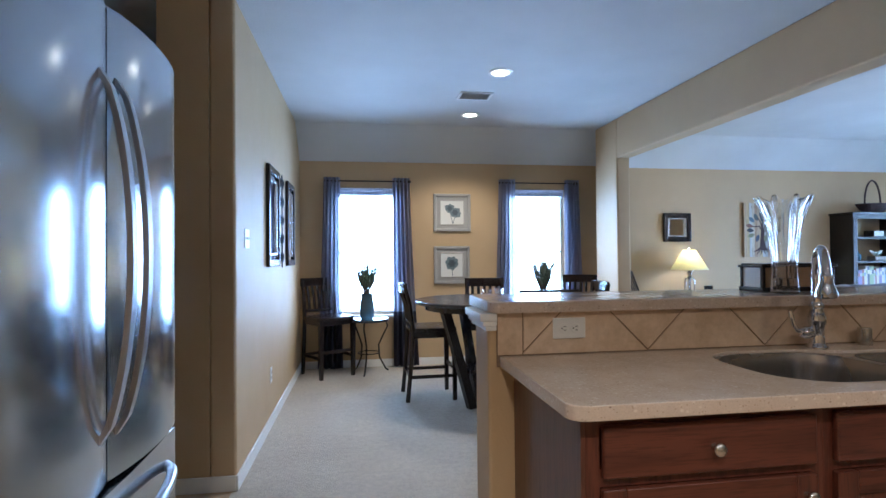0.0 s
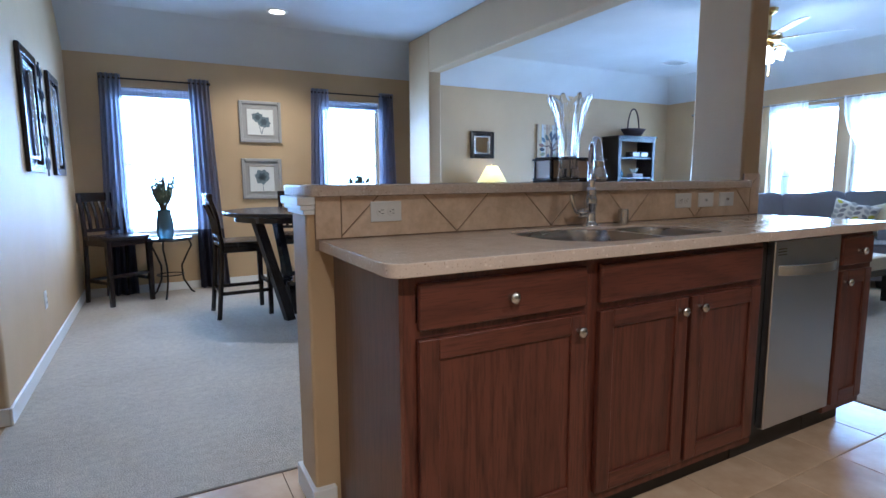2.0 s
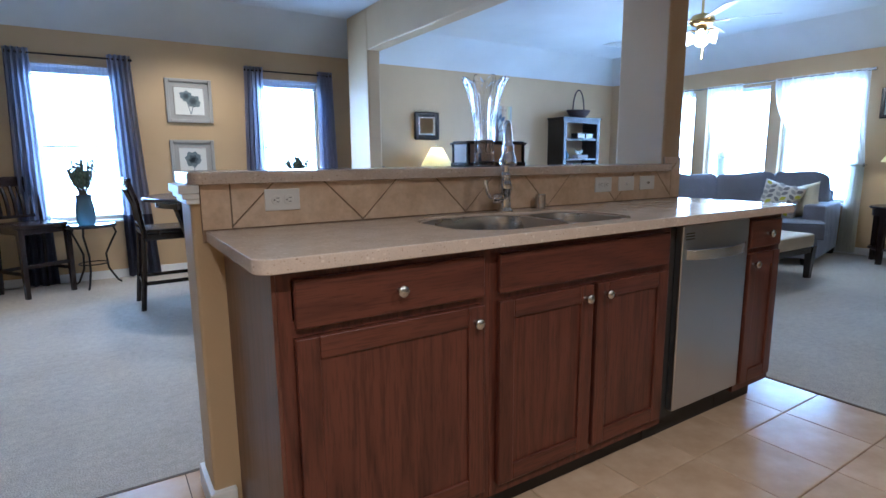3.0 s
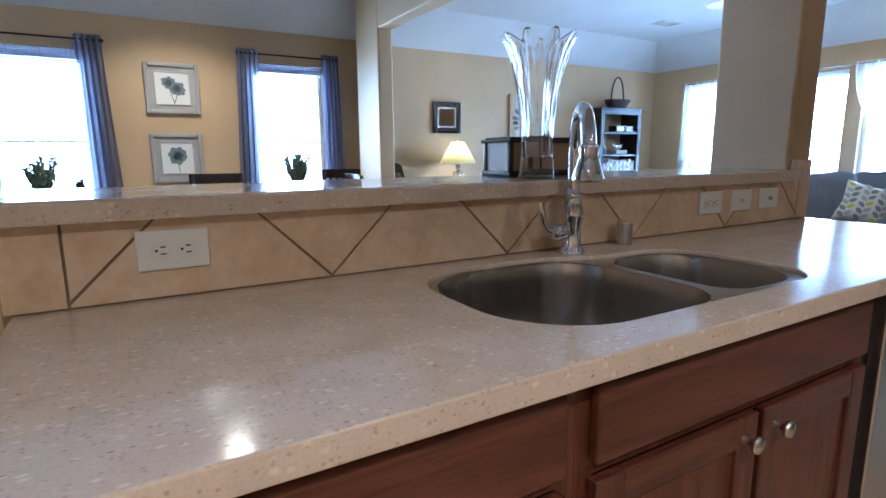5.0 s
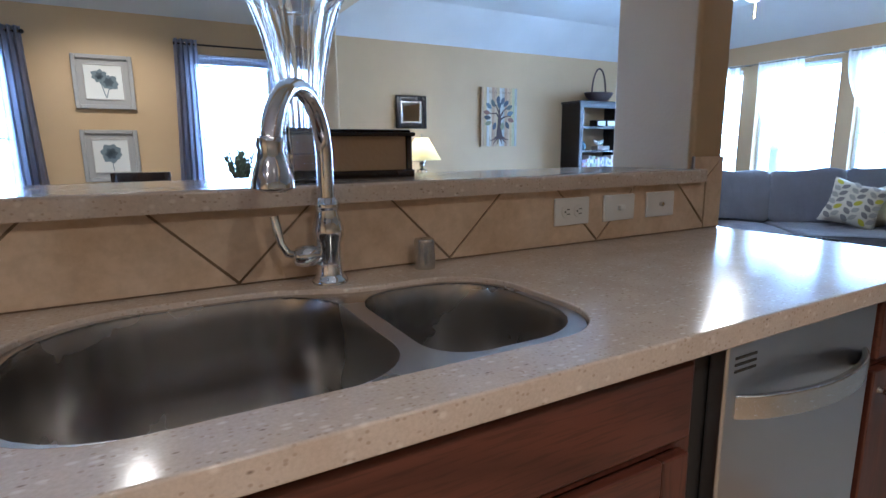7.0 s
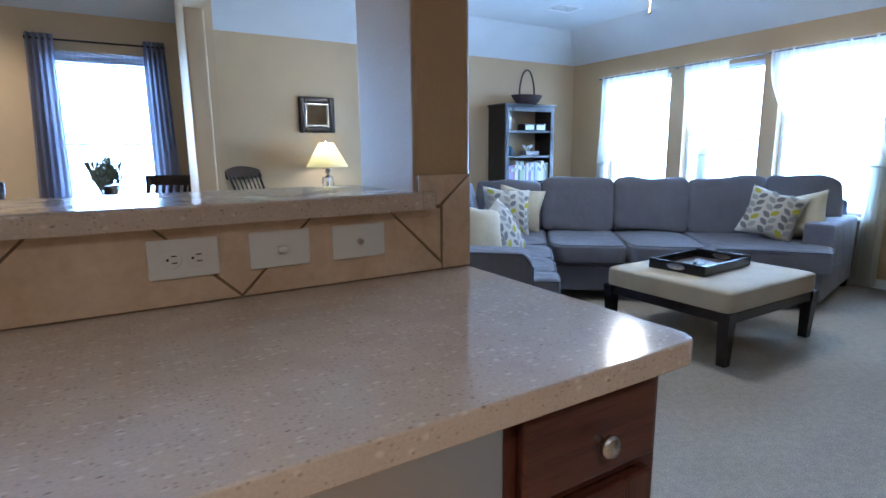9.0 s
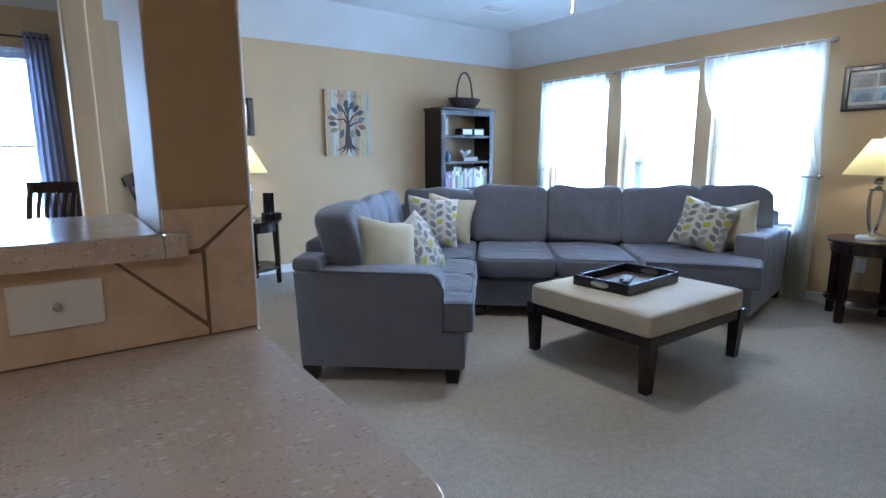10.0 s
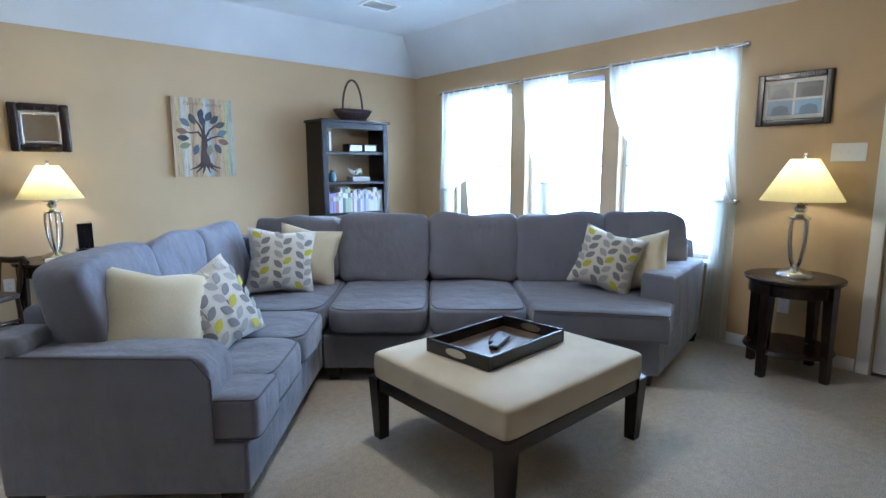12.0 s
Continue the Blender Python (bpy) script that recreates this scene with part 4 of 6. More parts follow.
def recessed_light(x, y):
    r = thing("recessed_light", x, y, CEIL, 0, "round white recessed ceiling light, lit", "ceiling light", "recessed lights")
    part("trim", lathe(nb(), [(0.098, 0.0), (0.098, -0.006), (0.075, -0.010), (0.068, 0.0)], seg=32), M_TRIM, r)
    part("bulb", lathe(nb(), [(0.067, -0.001), (0.05, -0.004), (0.0, -0.006)], seg=24), M_LAMPGLOW, r)
    return r


recessed_light(2.74, 4.97)
recessed_light(2.76, 6.25)


def ceiling_vent(x, y, w, d):
    c = thing("ceiling_vent", x, y, CEIL, 0, "white slatted metal ceiling vent", "vent", "ceiling vents")
    bm = nb()
    for a, b, e, g in ((-w / 2, w / 2, -d / 2, -d / 2 + 0.02), (-w / 2, w / 2, d / 2 - 0.02, d / 2), (-w / 2, -w / 2 + 0.02, -d / 2 + 0.02, d / 2 - 0.02), (w / 2 - 0.02, w / 2, -d / 2 + 0.02, d / 2 - 0.02)):
        box(bm, a, e, -0.010, b, g, -0.001, 0.002)
    part("frame", bm, M_TRIM, c)
    part("backing", slab(-w / 2 + 0.02, -d / 2 + 0.02, -0.0025, w / 2 - 0.02, d / 2 - 0.02, -0.001), mat("vent_grey", (0.32, 0.33, 0.34), 0.7), c)
    n = int((d - 0.05) / 0.022)
    for k in range(n):
        part("slat", moved(slab(-w / 2 + 0.022, -0.007, -0.0008, w / 2 - 0.022, 0.007, 0.0008), pose(0, -d / 2 + 0.035 + k * 0.022, -0.007, 35, 0, 0)), M_TRIM, c)
    return c


ceiling_vent(2.67, 5.60, 0.30, 0.22)
ceiling_vent(8.10, 6.09, 0.32, 0.22)

# ---- dining area ----


def dining_chair(label):
    """Counter-height slat-back chair; its front faces +y."""
    c = thing("dining_chair", 0, 0, 0, 0, label, "chair", "dining chairs")
    part("seat", puff(nb(), 0, 0.0, 0.625, 0.225, 0.215, 0.022, 0.3, 0.35, 28, 8), M_ESP, c)
    for sx in (-1, 1):
        part("front_leg", taper(nb(), sx * 0.19, 0.18, 0, 0.605, 0.017, 0.023), M_ESP, c)
        part("back_post", tube(nb(), [(sx * 0.19, -0.24, 0.0), (sx * 0.19, -0.205, 0.35), (sx * 0.19, -0.19, 0.62), (sx * 0.185, -0.215, 0.85), (sx * 0.18, -0.265, 1.03)], 0.021, 6), M_ESP, c)
        part("side_stretcher", slab(sx * 0.19 - 0.009, -0.20, 0.20, sx * 0.19 + 0.009, 0.17, 0.23, 0.003), M_ESP, c)
        part("side_rail", slab(sx * 0.19 - 0.010, -0.18, 0.555, sx * 0.19 + 0.010, 0.17, 0.605, 0.003), M_ESP, c)
    part("front_stretcher", slab(-0.175, 0.17, 0.26, 0.175, 0.19, 0.295, 0.003), M_ESP, c)
    part("front_rail", slab(-0.17, 0.17, 0.555, 0.17, 0.19, 0.605, 0.003), M_ESP, c)
    part("back_stretcher", slab(-0.175, -0.225, 0.20, 0.175, -0.205, 0.23, 0.003), M_ESP, c)
    bm = nb()
    n = 10
    g = []
    for k in range(n + 1):
        x = -0.205 + 0.41 * k / n
        yb = -0.265 - 0.022 * (1 - (2 * k / n - 1) ** 2)
        g.append((x, yb))
    prism(bm, g + [(x, y + 0.024) for x, y in g[::-1]], 0.955, 1.045, 0.004)
    part("top_rail", bm, M_ESP, c)
    part("low_rail", slab(-0.17, -0.215, 0.675, 0.17, -0.195, 0.705, 0.003), M_ESP, c)
    for k in range(5):
        x = -0.125 + 0.0625 * k
        part("slat", tube(nb(), [(x, -0.205, 0.70), (x, -0.222, 0.83), (x, -0.272, 0.96)], 0.016, 6), M_ESP, c)
    return c


ch = dining_chair("dark espresso slat-back chair beside the window stand")
ch.matrix_basis = pose(1.29, 6.80, 0, 0, 0, 212)
for x, y, rz, lab in ((2.27, 5.76, -88, "dark espresso slat-back chair drawn up to the round table"), (2.88, 6.10, 172, "dark espresso slat-back chair drawn up to the round table"), (2.93, 4.62, -6, "dark espresso slat-back chair drawn up to the round table"), (3.50, 5.42, 84, "dark espresso slat-back chair drawn up to the round table"), (4.06, 6.62, 150, "dark espresso slat-back chair in the corner by the curtain")):
    tagged(copy_thing(ch, pose(x, y, 0, 0, 0, rz)), lab)

t = thing("dining_table", 2.70, 5.34, 0, 20, "round dark espresso counter-height dining table", "table")
part("tabletop", lathe(nb(), [(0.0, 0.875), (0.59, 0.875), (0.615, 0.882), (0.62, 0.893), (0.615, 0.905), (0.60, 0.91), (0.0, 0.91)], seg=56), M_ESP, t)
part("apron", lathe(nb(), [(0.50, 0.83), (0.53, 0.83), (0.53, 0.8745), (0.50, 0.8745), (0.50, 0.83)], seg=40), M_ESP, t)
for k in range(4):
    a = k * 90
    bm = nb()
    prof = [(0.43, 0.8745), (0.30, 0.45), (0.165, 0.0)]
    for (r0, z0), (r1, z1) in zip(prof, prof[1:]):
        vs = [(r0 - 0.045, -0.03, z0), (r0 + 0.03, -0.03, z0), (r0 + 0.03, 0.03, z0), (r0 - 0.045, 0.03, z0), (r1 - 0.045, -0.03, z1), (r1 + 0.03, -0.03, z1), (r1 + 0.03, 0.03, z1), (r1 - 0.045, 0.03, z1)]
        v = [bm.verts.new(q) for q in vs]
        for f in ((0, 1, 5, 4), (1, 2, 6, 5), (2, 3, 7, 6), (3, 0, 4, 7)):
            bm.faces.new([v[i] for i in f])
    part("leg", moved(bm, pose(0, 0, 0, 0, 0, a)), M_ESP, t)
part("lower_shelf", lathe(nb(), [(0.0, 0.30), (0.20, 0.30), (0.205, 0.315), (0.20, 0.33), (0.0, 0.33)], seg=32), M_ESP, t)
for x, y in ((2.62, 5.02), (2.74, 5.08)):
    g = thing("tumbler", x, y, 0.9105, 0, "small clear glass tumbler on the table", "glass", "tumblers")
    part("glass", lathe(nb(), [(0.0, 0.0), (0.030, 0.0), (0.036, 0.10), (0.034, 0.10), (0.028, 0.008), (0.0, 0.008)], seg=20), M_GLASS, g)
p = thing("plate", 2.80, 5.42, 0.9105, 0, "pale plate on the round table", "plate")
part("dish", lathe(nb(), [(0.0, 0.0), (0.08, 0.0), (0.14, 0.018), (0.138, 0.022), (0.08, 0.006), (0.0, 0.005)], seg=36), M_PLASTIC, p)


def plant_stand(x, y):
    """Wrought-iron stand with a glass top and a vase of dry stems."""
    s = thing("plant_stand", x, y, 0, 15, "round black iron stand with curved legs by the window", "stand", "plant stands")
    part("top", lathe(nb(), [(0.0, 0.575), (0.205, 0.575), (0.215, 0.585), (0.21, 0.597), (0.0, 0.597)], seg=36), mat("dark_glass_top", (0.03, 0.04, 0.05), 0.06), s)
    part("rim", tube(nb(), [(0.213 * math.cos(a * math.pi / 18), 0.213 * math.sin(a * math.pi / 18), 0.575) for a in range(37)], 0.008, 6), M_IRON, s)
    for k in range(3):
        a = radians(120 * k)
        pts = [(0.19, 0.57), (0.215, 0.50), (0.17, 0.42), (0.11, 0.30), (0.12, 0.16), (0.19, 0.03), (0.22, 0.008)]
        part("leg", tube(nb(), [(r * math.cos(a), r * math.sin(a), z) for r, z in pts], 0.009, 6), M_IRON, s)
    part("brace", tube(nb(), [(0.12 * math.cos(a * math.pi / 12), 0.12 * math.sin(a * math.pi / 12), 0.22) for a in range(25)], 0.006, 6), M_IRON, s)
    return s


def stem_vase(x, y, z, seed):
    v = thing("flower_vase", x, y, z, 0, "smoky blue glass vase of dry grey-green stems", "vase", "stem vases")
    part("vase", lathe(nb(), [(0.0, 0.0), (0.052, 0.0), (0.06, 0.04), (0.062, 0.14), (0.05, 0.22), (0.048, 0.25), (0.056, 0.275), (0.052, 0.275), (0.044, 0.25), (0.046, 0.2), (0.0, 0.03)], seg=24), M_BLUEGLASS, v)
    rnd = random.Random(seed)
    stems, leaves = nb(), nb()
    for k in range(46):
        a, lean, top = rnd.uniform(0, 6.28), rnd.uniform(0.015, 0.105), rnd.uniform(0.42, 0.60)
        pts = [(0.02 * math.cos(a), 0.02 * math.sin(a), 0.1), (0.35 * lean * math.cos(a), 0.35 * lean * math.sin(a), 0.3), (lean * math.cos(a), lean * math.sin(a), top)]
        tube(stems, pts, 0.003, 4)
        for j in range(20):
            s = 0.35 + 0.65 * j / 19
            q = Vector(pts[1]).lerp(Vector(pts[2]), max(0, (s - 0.2) / 0.8))
            b, l = rnd.uniform(0, 6.28), rnd.uniform(0.026, 0.05)
            d = Vector((math.cos(b), math.sin(b), rnd.uniform(1.2, 3.0))).normalized()
            w = d.cross(Vector((rnd.uniform(-1, 1), rnd.uniform(-1, 1), 0.3))).normalized() * 0.008
            vs = [leaves.verts.new(q + e) for e in (Vector((0, 0, 0)), d * l * 0.5 + w, d * l, d * l * 0.5 - w)]
            leaves.faces.new(vs)
    part("stems", stems, M_STEM, v)
    part("leaves", leaves, M_LEAF, v)
    return v


plant_stand(1.72, 6.84)
stem_vase(1.70, 6.80, 0.5975, 3).scale = (1.3, 1.3, 1.0)
plant_stand(3.72, 6.82)
stem_vase(3.72, 6.80, 0.5975, 8).scale = (1.3, 1.3, 1.0)


def curtain_set(x0, x1, spans, n):
    """A rod with two grommet curtains; spans: (left, right, hem factor, hem shift)."""
    r = thing("curtain_rod", (x0 + x1) / 2, 7.065, 2.145, 0, "thin dark metal curtain rod with round ends", "curtain rod", "curtain rods")
    h = (x1 - x0) / 2
    part("rod", tube(nb(), [(-h, 0, 0), (h, 0, 0)], 0.008, 10), M_IRON, r)
    for s in (-1, 1):
        part("finial", lathe(nb(), [(0.0, -0.018), (0.013, -0.012), (0.018, 0.0), (0.013, 0.012), (0.0, 0.018)], s * (h + 0.012), 0, 0, 14), M_IRON, r)
        part("bracket", slab(s * (h - 0.03) - 0.006, 0.0, -0.02, s * (h - 0.03) + 0.006, 0.085, 0.004, 0.002), M_IRON, r)
    for a, b, k, sh in spans:
        c = thing("curtain", (a + b) / 2, 7.055, 0, 0, "slate blue floor-length grommet curtain with dark hem", "curtain", "dining curtains")
        w = (b - a) / 2
        z1 = 2.185
        cut = 0.64
        f = (z1 - cut) / (z1 - 0.015)
        part("panel", wave_sheet(nb(), -w, w, cut, z1, 0.032, 4.5, lambda s: 1 + (k - 1) * (s * f) ** 1.3, 90, 14, 0.003, n, lambda s: sh * (s * f) ** 1.3), M_CURTAIN, c)
        part("hem_band", wave_sheet(nb(), -w, w, 0.015, cut, 0.034, 4.5, lambda s: 1 + (k - 1) * (f + (1 - f) * s) ** 1.3, 90, 6, 0.003, n + 0.5, lambda s: sh * (f + (1 - f) * s) ** 1.3), M_CURTAIN2, c, "dark grey hem band")
        for j in range(5):
            x = -w + (j + 0.5) * 2 * w / 5
            part("grommet", moved(tube(nb(), [(0.019 * math.cos(q * math.pi / 8), 0.019 * math.sin(q * math.pi / 8), 0) for q in range(17)], 0.004, 6), pose(x, 0.0, 2.147, 0, 90, 0)), M_NICKEL, c)


curtain_set(1.26, 2.19, ((1.225, 1.41, 1.55, -0.03), (2.005, 2.20, 1.5, 0.05)), 0.4)
curtain_set(3.30, 4.245, ((3.275, 3.465, 1.5, -0.04), (4.10, 4.265, 1.6, 0.03)), 1.7)


def leaf_outline(x, z, length, width, angle, n=7):
    """A pointed leaf in the x, z plane."""
    a = radians(angle)
    out = []
    for s in (1, -1):
        for k in range(n + 1):
            q = k / n if s == 1 else 1 - k / n
            w = s * width * math.sin(math.pi * q) ** 0.8 * 0.5
            out.append((x + length * q * math.cos(a) - w * math.sin(a), z + length * q * math.sin(a) + w * math.cos(a)))
    return out[:-1]


def flat_shapes(shapes, y, t=0.0015):
    bm = nb()
    for s in shapes:
        pts = []
        for p in s:
            if not pts or (abs(p[0] - pts[-1][0]) + abs(p[1] - pts[-1][1])) > 1e-5:
                pts.append(p)
        f = bm.faces.new([bm.verts.new((px, y, pz)) for px, pz in pts])
        r = bmesh.ops.extrude_face_region(bm, geom=[f])
        for g in r["geom"]:
            if isinstance(g, bmesh.types.BMVert):
                g.co.y = y - t
    return bm


def frame_bars(bm, w, h, b, y0, y1, bev=0.006):
    """Four bars round an opening, outside size w, h, bar width b."""
    box(bm, -w / 2, y0, -h / 2, -w / 2 + b, y1, h / 2, bev)
    box(bm, w / 2 - b, y0, -h / 2, w / 2, y1, h / 2, bev)
    box(bm, -w / 2 + b, y0, -h / 2, w / 2 - b, y1, -h / 2 + b, bev)
    box(bm, -w / 2 + b, y0, h / 2 - b, w / 2 - b, y1, h / 2, bev)
    return bm


M_GREYFRAME = paint("grey_washed_wood", (0.34, 0.33, 0.31), 0.5, 60, 0.2)
M_MATBOARD = paint("grey_mat_board", (0.40, 0.38, 0.35), 0.8, 300, 0.1)
M_PAPER = paint("pale_paper", (0.66, 0.66, 0.62), 0.8, 120, 0.1)
M_PETAL1 = paint("slate_petal", (0.16, 0.20, 0.22), 0.8, 120, 0.1)
M_PETAL2 = paint("dark_slate_petal", (0.085, 0.11, 0.13), 0.8, 120, 0.1)


def flower_picture(x, z, w, h, blooms, lab):
    p = thing("framed_picture", x, YN, z, 0, lab, "picture", "flower pictures")
    part("frame", frame_bars(nb(), w, h, 0.035, -0.03, -0.002), M_GREYFRAME, p)
    part("inner_frame", frame_bars(nb(), w - 0.15, h - 0.15, 0.010, -0.022, -0.014, 0.002), M_MATBOARD, p)
    part("mat_board", slab(-w / 2 + 0.035, -0.014, -h / 2 + 0.035, w / 2 - 0.035, -0.003, h / 2 - 0.035), M_GREYFRAME, p)
    part("paper", slab(-w / 2 + 0.085, -0.0165, -h / 2 + 0.085, w / 2 - 0.085, -0.0145, h / 2 - 0.085), M_PAPER, p)
    rnd = random.Random(int(z * 100))
    light, dark, stem = [], [], []
    for bx, bz, r in blooms:
        for k in range(9):
            light.append(leaf_outline(bx, bz, r * rnd.uniform(0.8, 1.1), r * 0.75, k * 40 + rnd.uniform(-12, 12)))
        for k in range(6):
            dark.append(leaf_outline(bx, bz, r * 0.55, r * 0.4, k * 60 + rnd.uniform(-15, 15)))
        stem.append([(bx - 0.003, bz - r * 0.6), (bx + 0.004, bz - r * 0.6), (0.012, -h / 2 + 0.09), (0.004, -h / 2 + 0.09)])
    for k, s in enumerate(light):
        part("petal", flat_shapes([s], -0.0168 - 0.00012 * k, 0.0002), M_PETAL1, p)
    part("flower_heart", flat_shapes(dark, -0.0190, 0.0004), M_PETAL2, p)
    part("stem", flat_shapes(stem, -0.0166, 0.0002), M_PETAL1, p)
    return p


flower_picture(2.714, 1.792, 0.446, 0.446, ((-0.03, 0.05, 0.062), (0.035, 0.0, 0.075)), "grey framed print of two slate-blue poppies")
flower_picture(2.706, 1.170, 0.430, 0.446, ((0.0, 0.02, 0.095),), "grey framed print of one slate-blue bloom")


def wall_mirror(y, z, w, h):
    p = thing("framed_mirror", XW, y, z, 90, "tall dark framed wall mirror beside iron scrollwork", "mirror", "side wall mirrors")
    part("frame", frame_bars(nb(), w, h, 0.055, -0.03, -0.002), M_ESP, p)
    part("inner_frame", frame_bars(nb(), w - 0.17, h - 0.17, 0.02, -0.02, -0.008, 0.003), M_NICKEL, p)
    part("mirror_border", slab(-w / 2 + 0.055, -0.010, -h / 2 + 0.055, w / 2 - 0.055, -0.003, h / 2 - 0.055), M_MIRROR, p)
    return p


wall_mirror(5.18, 1.592, 0.52, 0.765)
wall_mirror(6.18, 1.592, 0.50, 0.785)
sc = thing("iron_scroll", XW, 5.66, 1.59, 90, "black iron scrollwork wall hanging", "wall decor")
for k in range(5):
    z = -0.32 + 0.16 * k
    for s in (-1, 1):
        pts = [(s * (0.01 + 0.055 * (1 - q / 20) * math.cos(q * 0.42)) + s * 0.035, -0.012, z + 0.055 * (1 - q / 24) * math.sin(q * 0.42)) for q in range(18)]
        part("curl", tube(nb(), pts, 0.006, 5), M_IRON, sc)
part("spine", tube(nb(), [(0, -0.012, -0.40), (0, -0.012, 0.40)], 0.006, 6), M_IRON, sc)

# ---- living room ----
SO = (5.188, 4.433, 0.0)
SA = -40.16


def cushion(name, parent, u0, u1, v0, v1, z0, z1, seed, lean=0.0, rz=0.0, soft=0.012, e=0.28):
    """A sofa cushion with a piped edge, given by its box; lean tips it about its long base."""
    bm = puff(nb(), 0, 0, 0, (u1 - u0) / 2, (v1 - v0) / 2, (z1 - z0) / 2, e, e, 36, 18, soft, seed)
    m = pose((u0 + u1) / 2, (v0 + v1) / 2, (z0 + z1) / 2, lean if abs(u1 - u0) > abs(v1 - v0) else 0, 0 if abs(u1 - u0) > abs(v1 - v0) else lean, rz)
    ob = part(name, moved(bm, m), M_SOFA, parent, "", 60)
    if name.startswith("seat"):
        a, b, c = (u1 - u0) / 2, (v1 - v0) / 2, (z1 - z0) / 2
        for zf in (0.84, -0.80):
            q = math.asin(abs(zf) ** (1 / e))
            loop = []
            for i in range(73):
                th = 2 * math.pi * i / 72
                x = 1.004 * a * math.cos(q) ** e * math.copysign(abs(math.cos(th)) ** e, math.cos(th))
                y = 1.004 * b * math.cos(q) ** e * math.copysign(abs(math.sin(th)) ** e, math.sin(th))
                loop.append((x, y, c * zf + soft * noise.noise(Vector((x * 5 + seed, y * 5, c * zf * 5 + seed * 2)))))
            part("piping", moved(tube(nb(), loop, 0.0045, 5), m), M_SEAM, ob)
    return ob


def sofa_leg(parent, u, v):
    return part("leg", taper(nb(), u, v, 0, 0.085, 0.032, 0.045), M_ESP, parent, "dark tapered wooden foot")


def piping(parent, pts, r=0.004):
    return part("piping", tube(nb(), pts, r, 5), M_SEAM, parent)


s1 = thing("loveseat_section", *SO, SA, "blue-grey woven loveseat end of the sectional sofa", "sofa", "sectional sofa pieces")
part("base", slab(0.04, 0.006, 0.085, 0.94, 1.245, 0.295, 0.018, 3), M_SOFA, s1)
bm = nb()
arm = [(0.025, -0.205), (0.82, -0.205)] + [(0.82 - 0.09 * (1 - math.cos(q)), 0.25 + 0.09 * math.sin(q)) for q in (0, 0.4, 0.8, 1.2, 1.57)] + [(0.10, 0.345), (0.0, 0.33)]
prism(bm, arm, 0.0, 0.21, 0.015)
part("arm", moved(bm, Matrix.Translation((0, 0.215, 0.29)) @ Matrix.Rotation(radians(90), 4, "X")), M_SOFA, s1, "", 45)
part("back", slab(0.0, 0.215, 0.28, 0.17, 1.245, 0.76, 0.03, 3), M_SOFA, s1)
part("back_corner", slab(-0.005, 0.0, 0.62, 0.15, 0.22, 0.70, 0.03, 3), M_SOFA, s1)
cushion("seat_cushion", s1, 0.17, 0.985, 0.215, 0.735, 0.295, 0.475, 1.0)
cushion("seat_cushion_front", s1, 0.80, 0.985, 0.005, 0.30, 0.295, 0.465, 4.0)
cushion("seat_cushion", s1, 0.17, 0.985, 0.735, 1.25, 0.295, 0.475, 2.0)
cushion("back_cushion", s1, 0.10, 0.34, 0.16, 0.74, 0.45, 0.955, 3.0, -13, 0, 0.042, 0.29)
cushion("back_cushion", s1, 0.10, 0.34, 0.72, 1.27, 0.45, 0.935, 5.0, -13, 0, 0.042, 0.29)
piping(s1, [(0.822, 0.002, 0.30), (0.822, 0.002, 0.54), (0.76, 0.002, 0.62), (0.10, 0.002, 0.632)])
for u, v in ((0.075, 0.06), (0.87, 0.06), (0.86, 1.18), (0.06, 1.18)):
    sofa_leg(s1, u, v)

s2 = thing("corner_section", *SO, SA, "blue-grey woven corner and middle section of the sectional sofa", "sofa", "sectional sofa pieces")
part("base", box(slab(0.95, 1.285, 0.085, 2.215, 2.48, 0.30, 0.018, 3), 0.02, 1.255, 0.085, 0.945, 2.48, 0.30, 0.018, 3), M_SOFA, s2)
part("back", box(slab(0.0, 2.30, 0.28, 2.215, 2.48, 0.77, 0.03, 3), 0.0, 1.255, 0.28, 0.17, 2.29, 0.77, 0.03, 3), M_SOFA, s2)
cushion("seat_cushion", s2, 0.17, 0.965, 1.255, 2.25, 0.295, 0.475, 6.0)
cushion("seat_cushion", s2, 0.975, 1.595, 1.235, 2.25, 0.295, 0.475, 7.0)
cushion("seat_cushion", s2, 1.60, 2.21, 1.235, 2.25, 0.295, 0.475, 8.0)
cushion("back_cushion", s2, 0.10, 0.34, 1.26, 1.92, 0.45, 0.935, 9.0, -13, 0, 0.042, 0.29)
cushion("back_cushion", s2, 0.28, 0.93, 2.10, 2.33, 0.45, 0.930, 10.0, -11, 0, 0.042, 0.29)
cushion("back_cushion", s2, 0.92, 1.60, 2.08, 2.33, 0.45, 0.955, 11.0, -12, 0, 0.042, 0.25)
cushion("back_cushion", s2, 1.60, 2.27, 2.08, 2.33, 0.45, 0.955, 12.0, -12, 0, 0.042, 0.25)
for u, v in ((1.01, 1.36), (2.15, 2.40), (0.08, 2.40)):
    sofa_leg(s2, u, v)

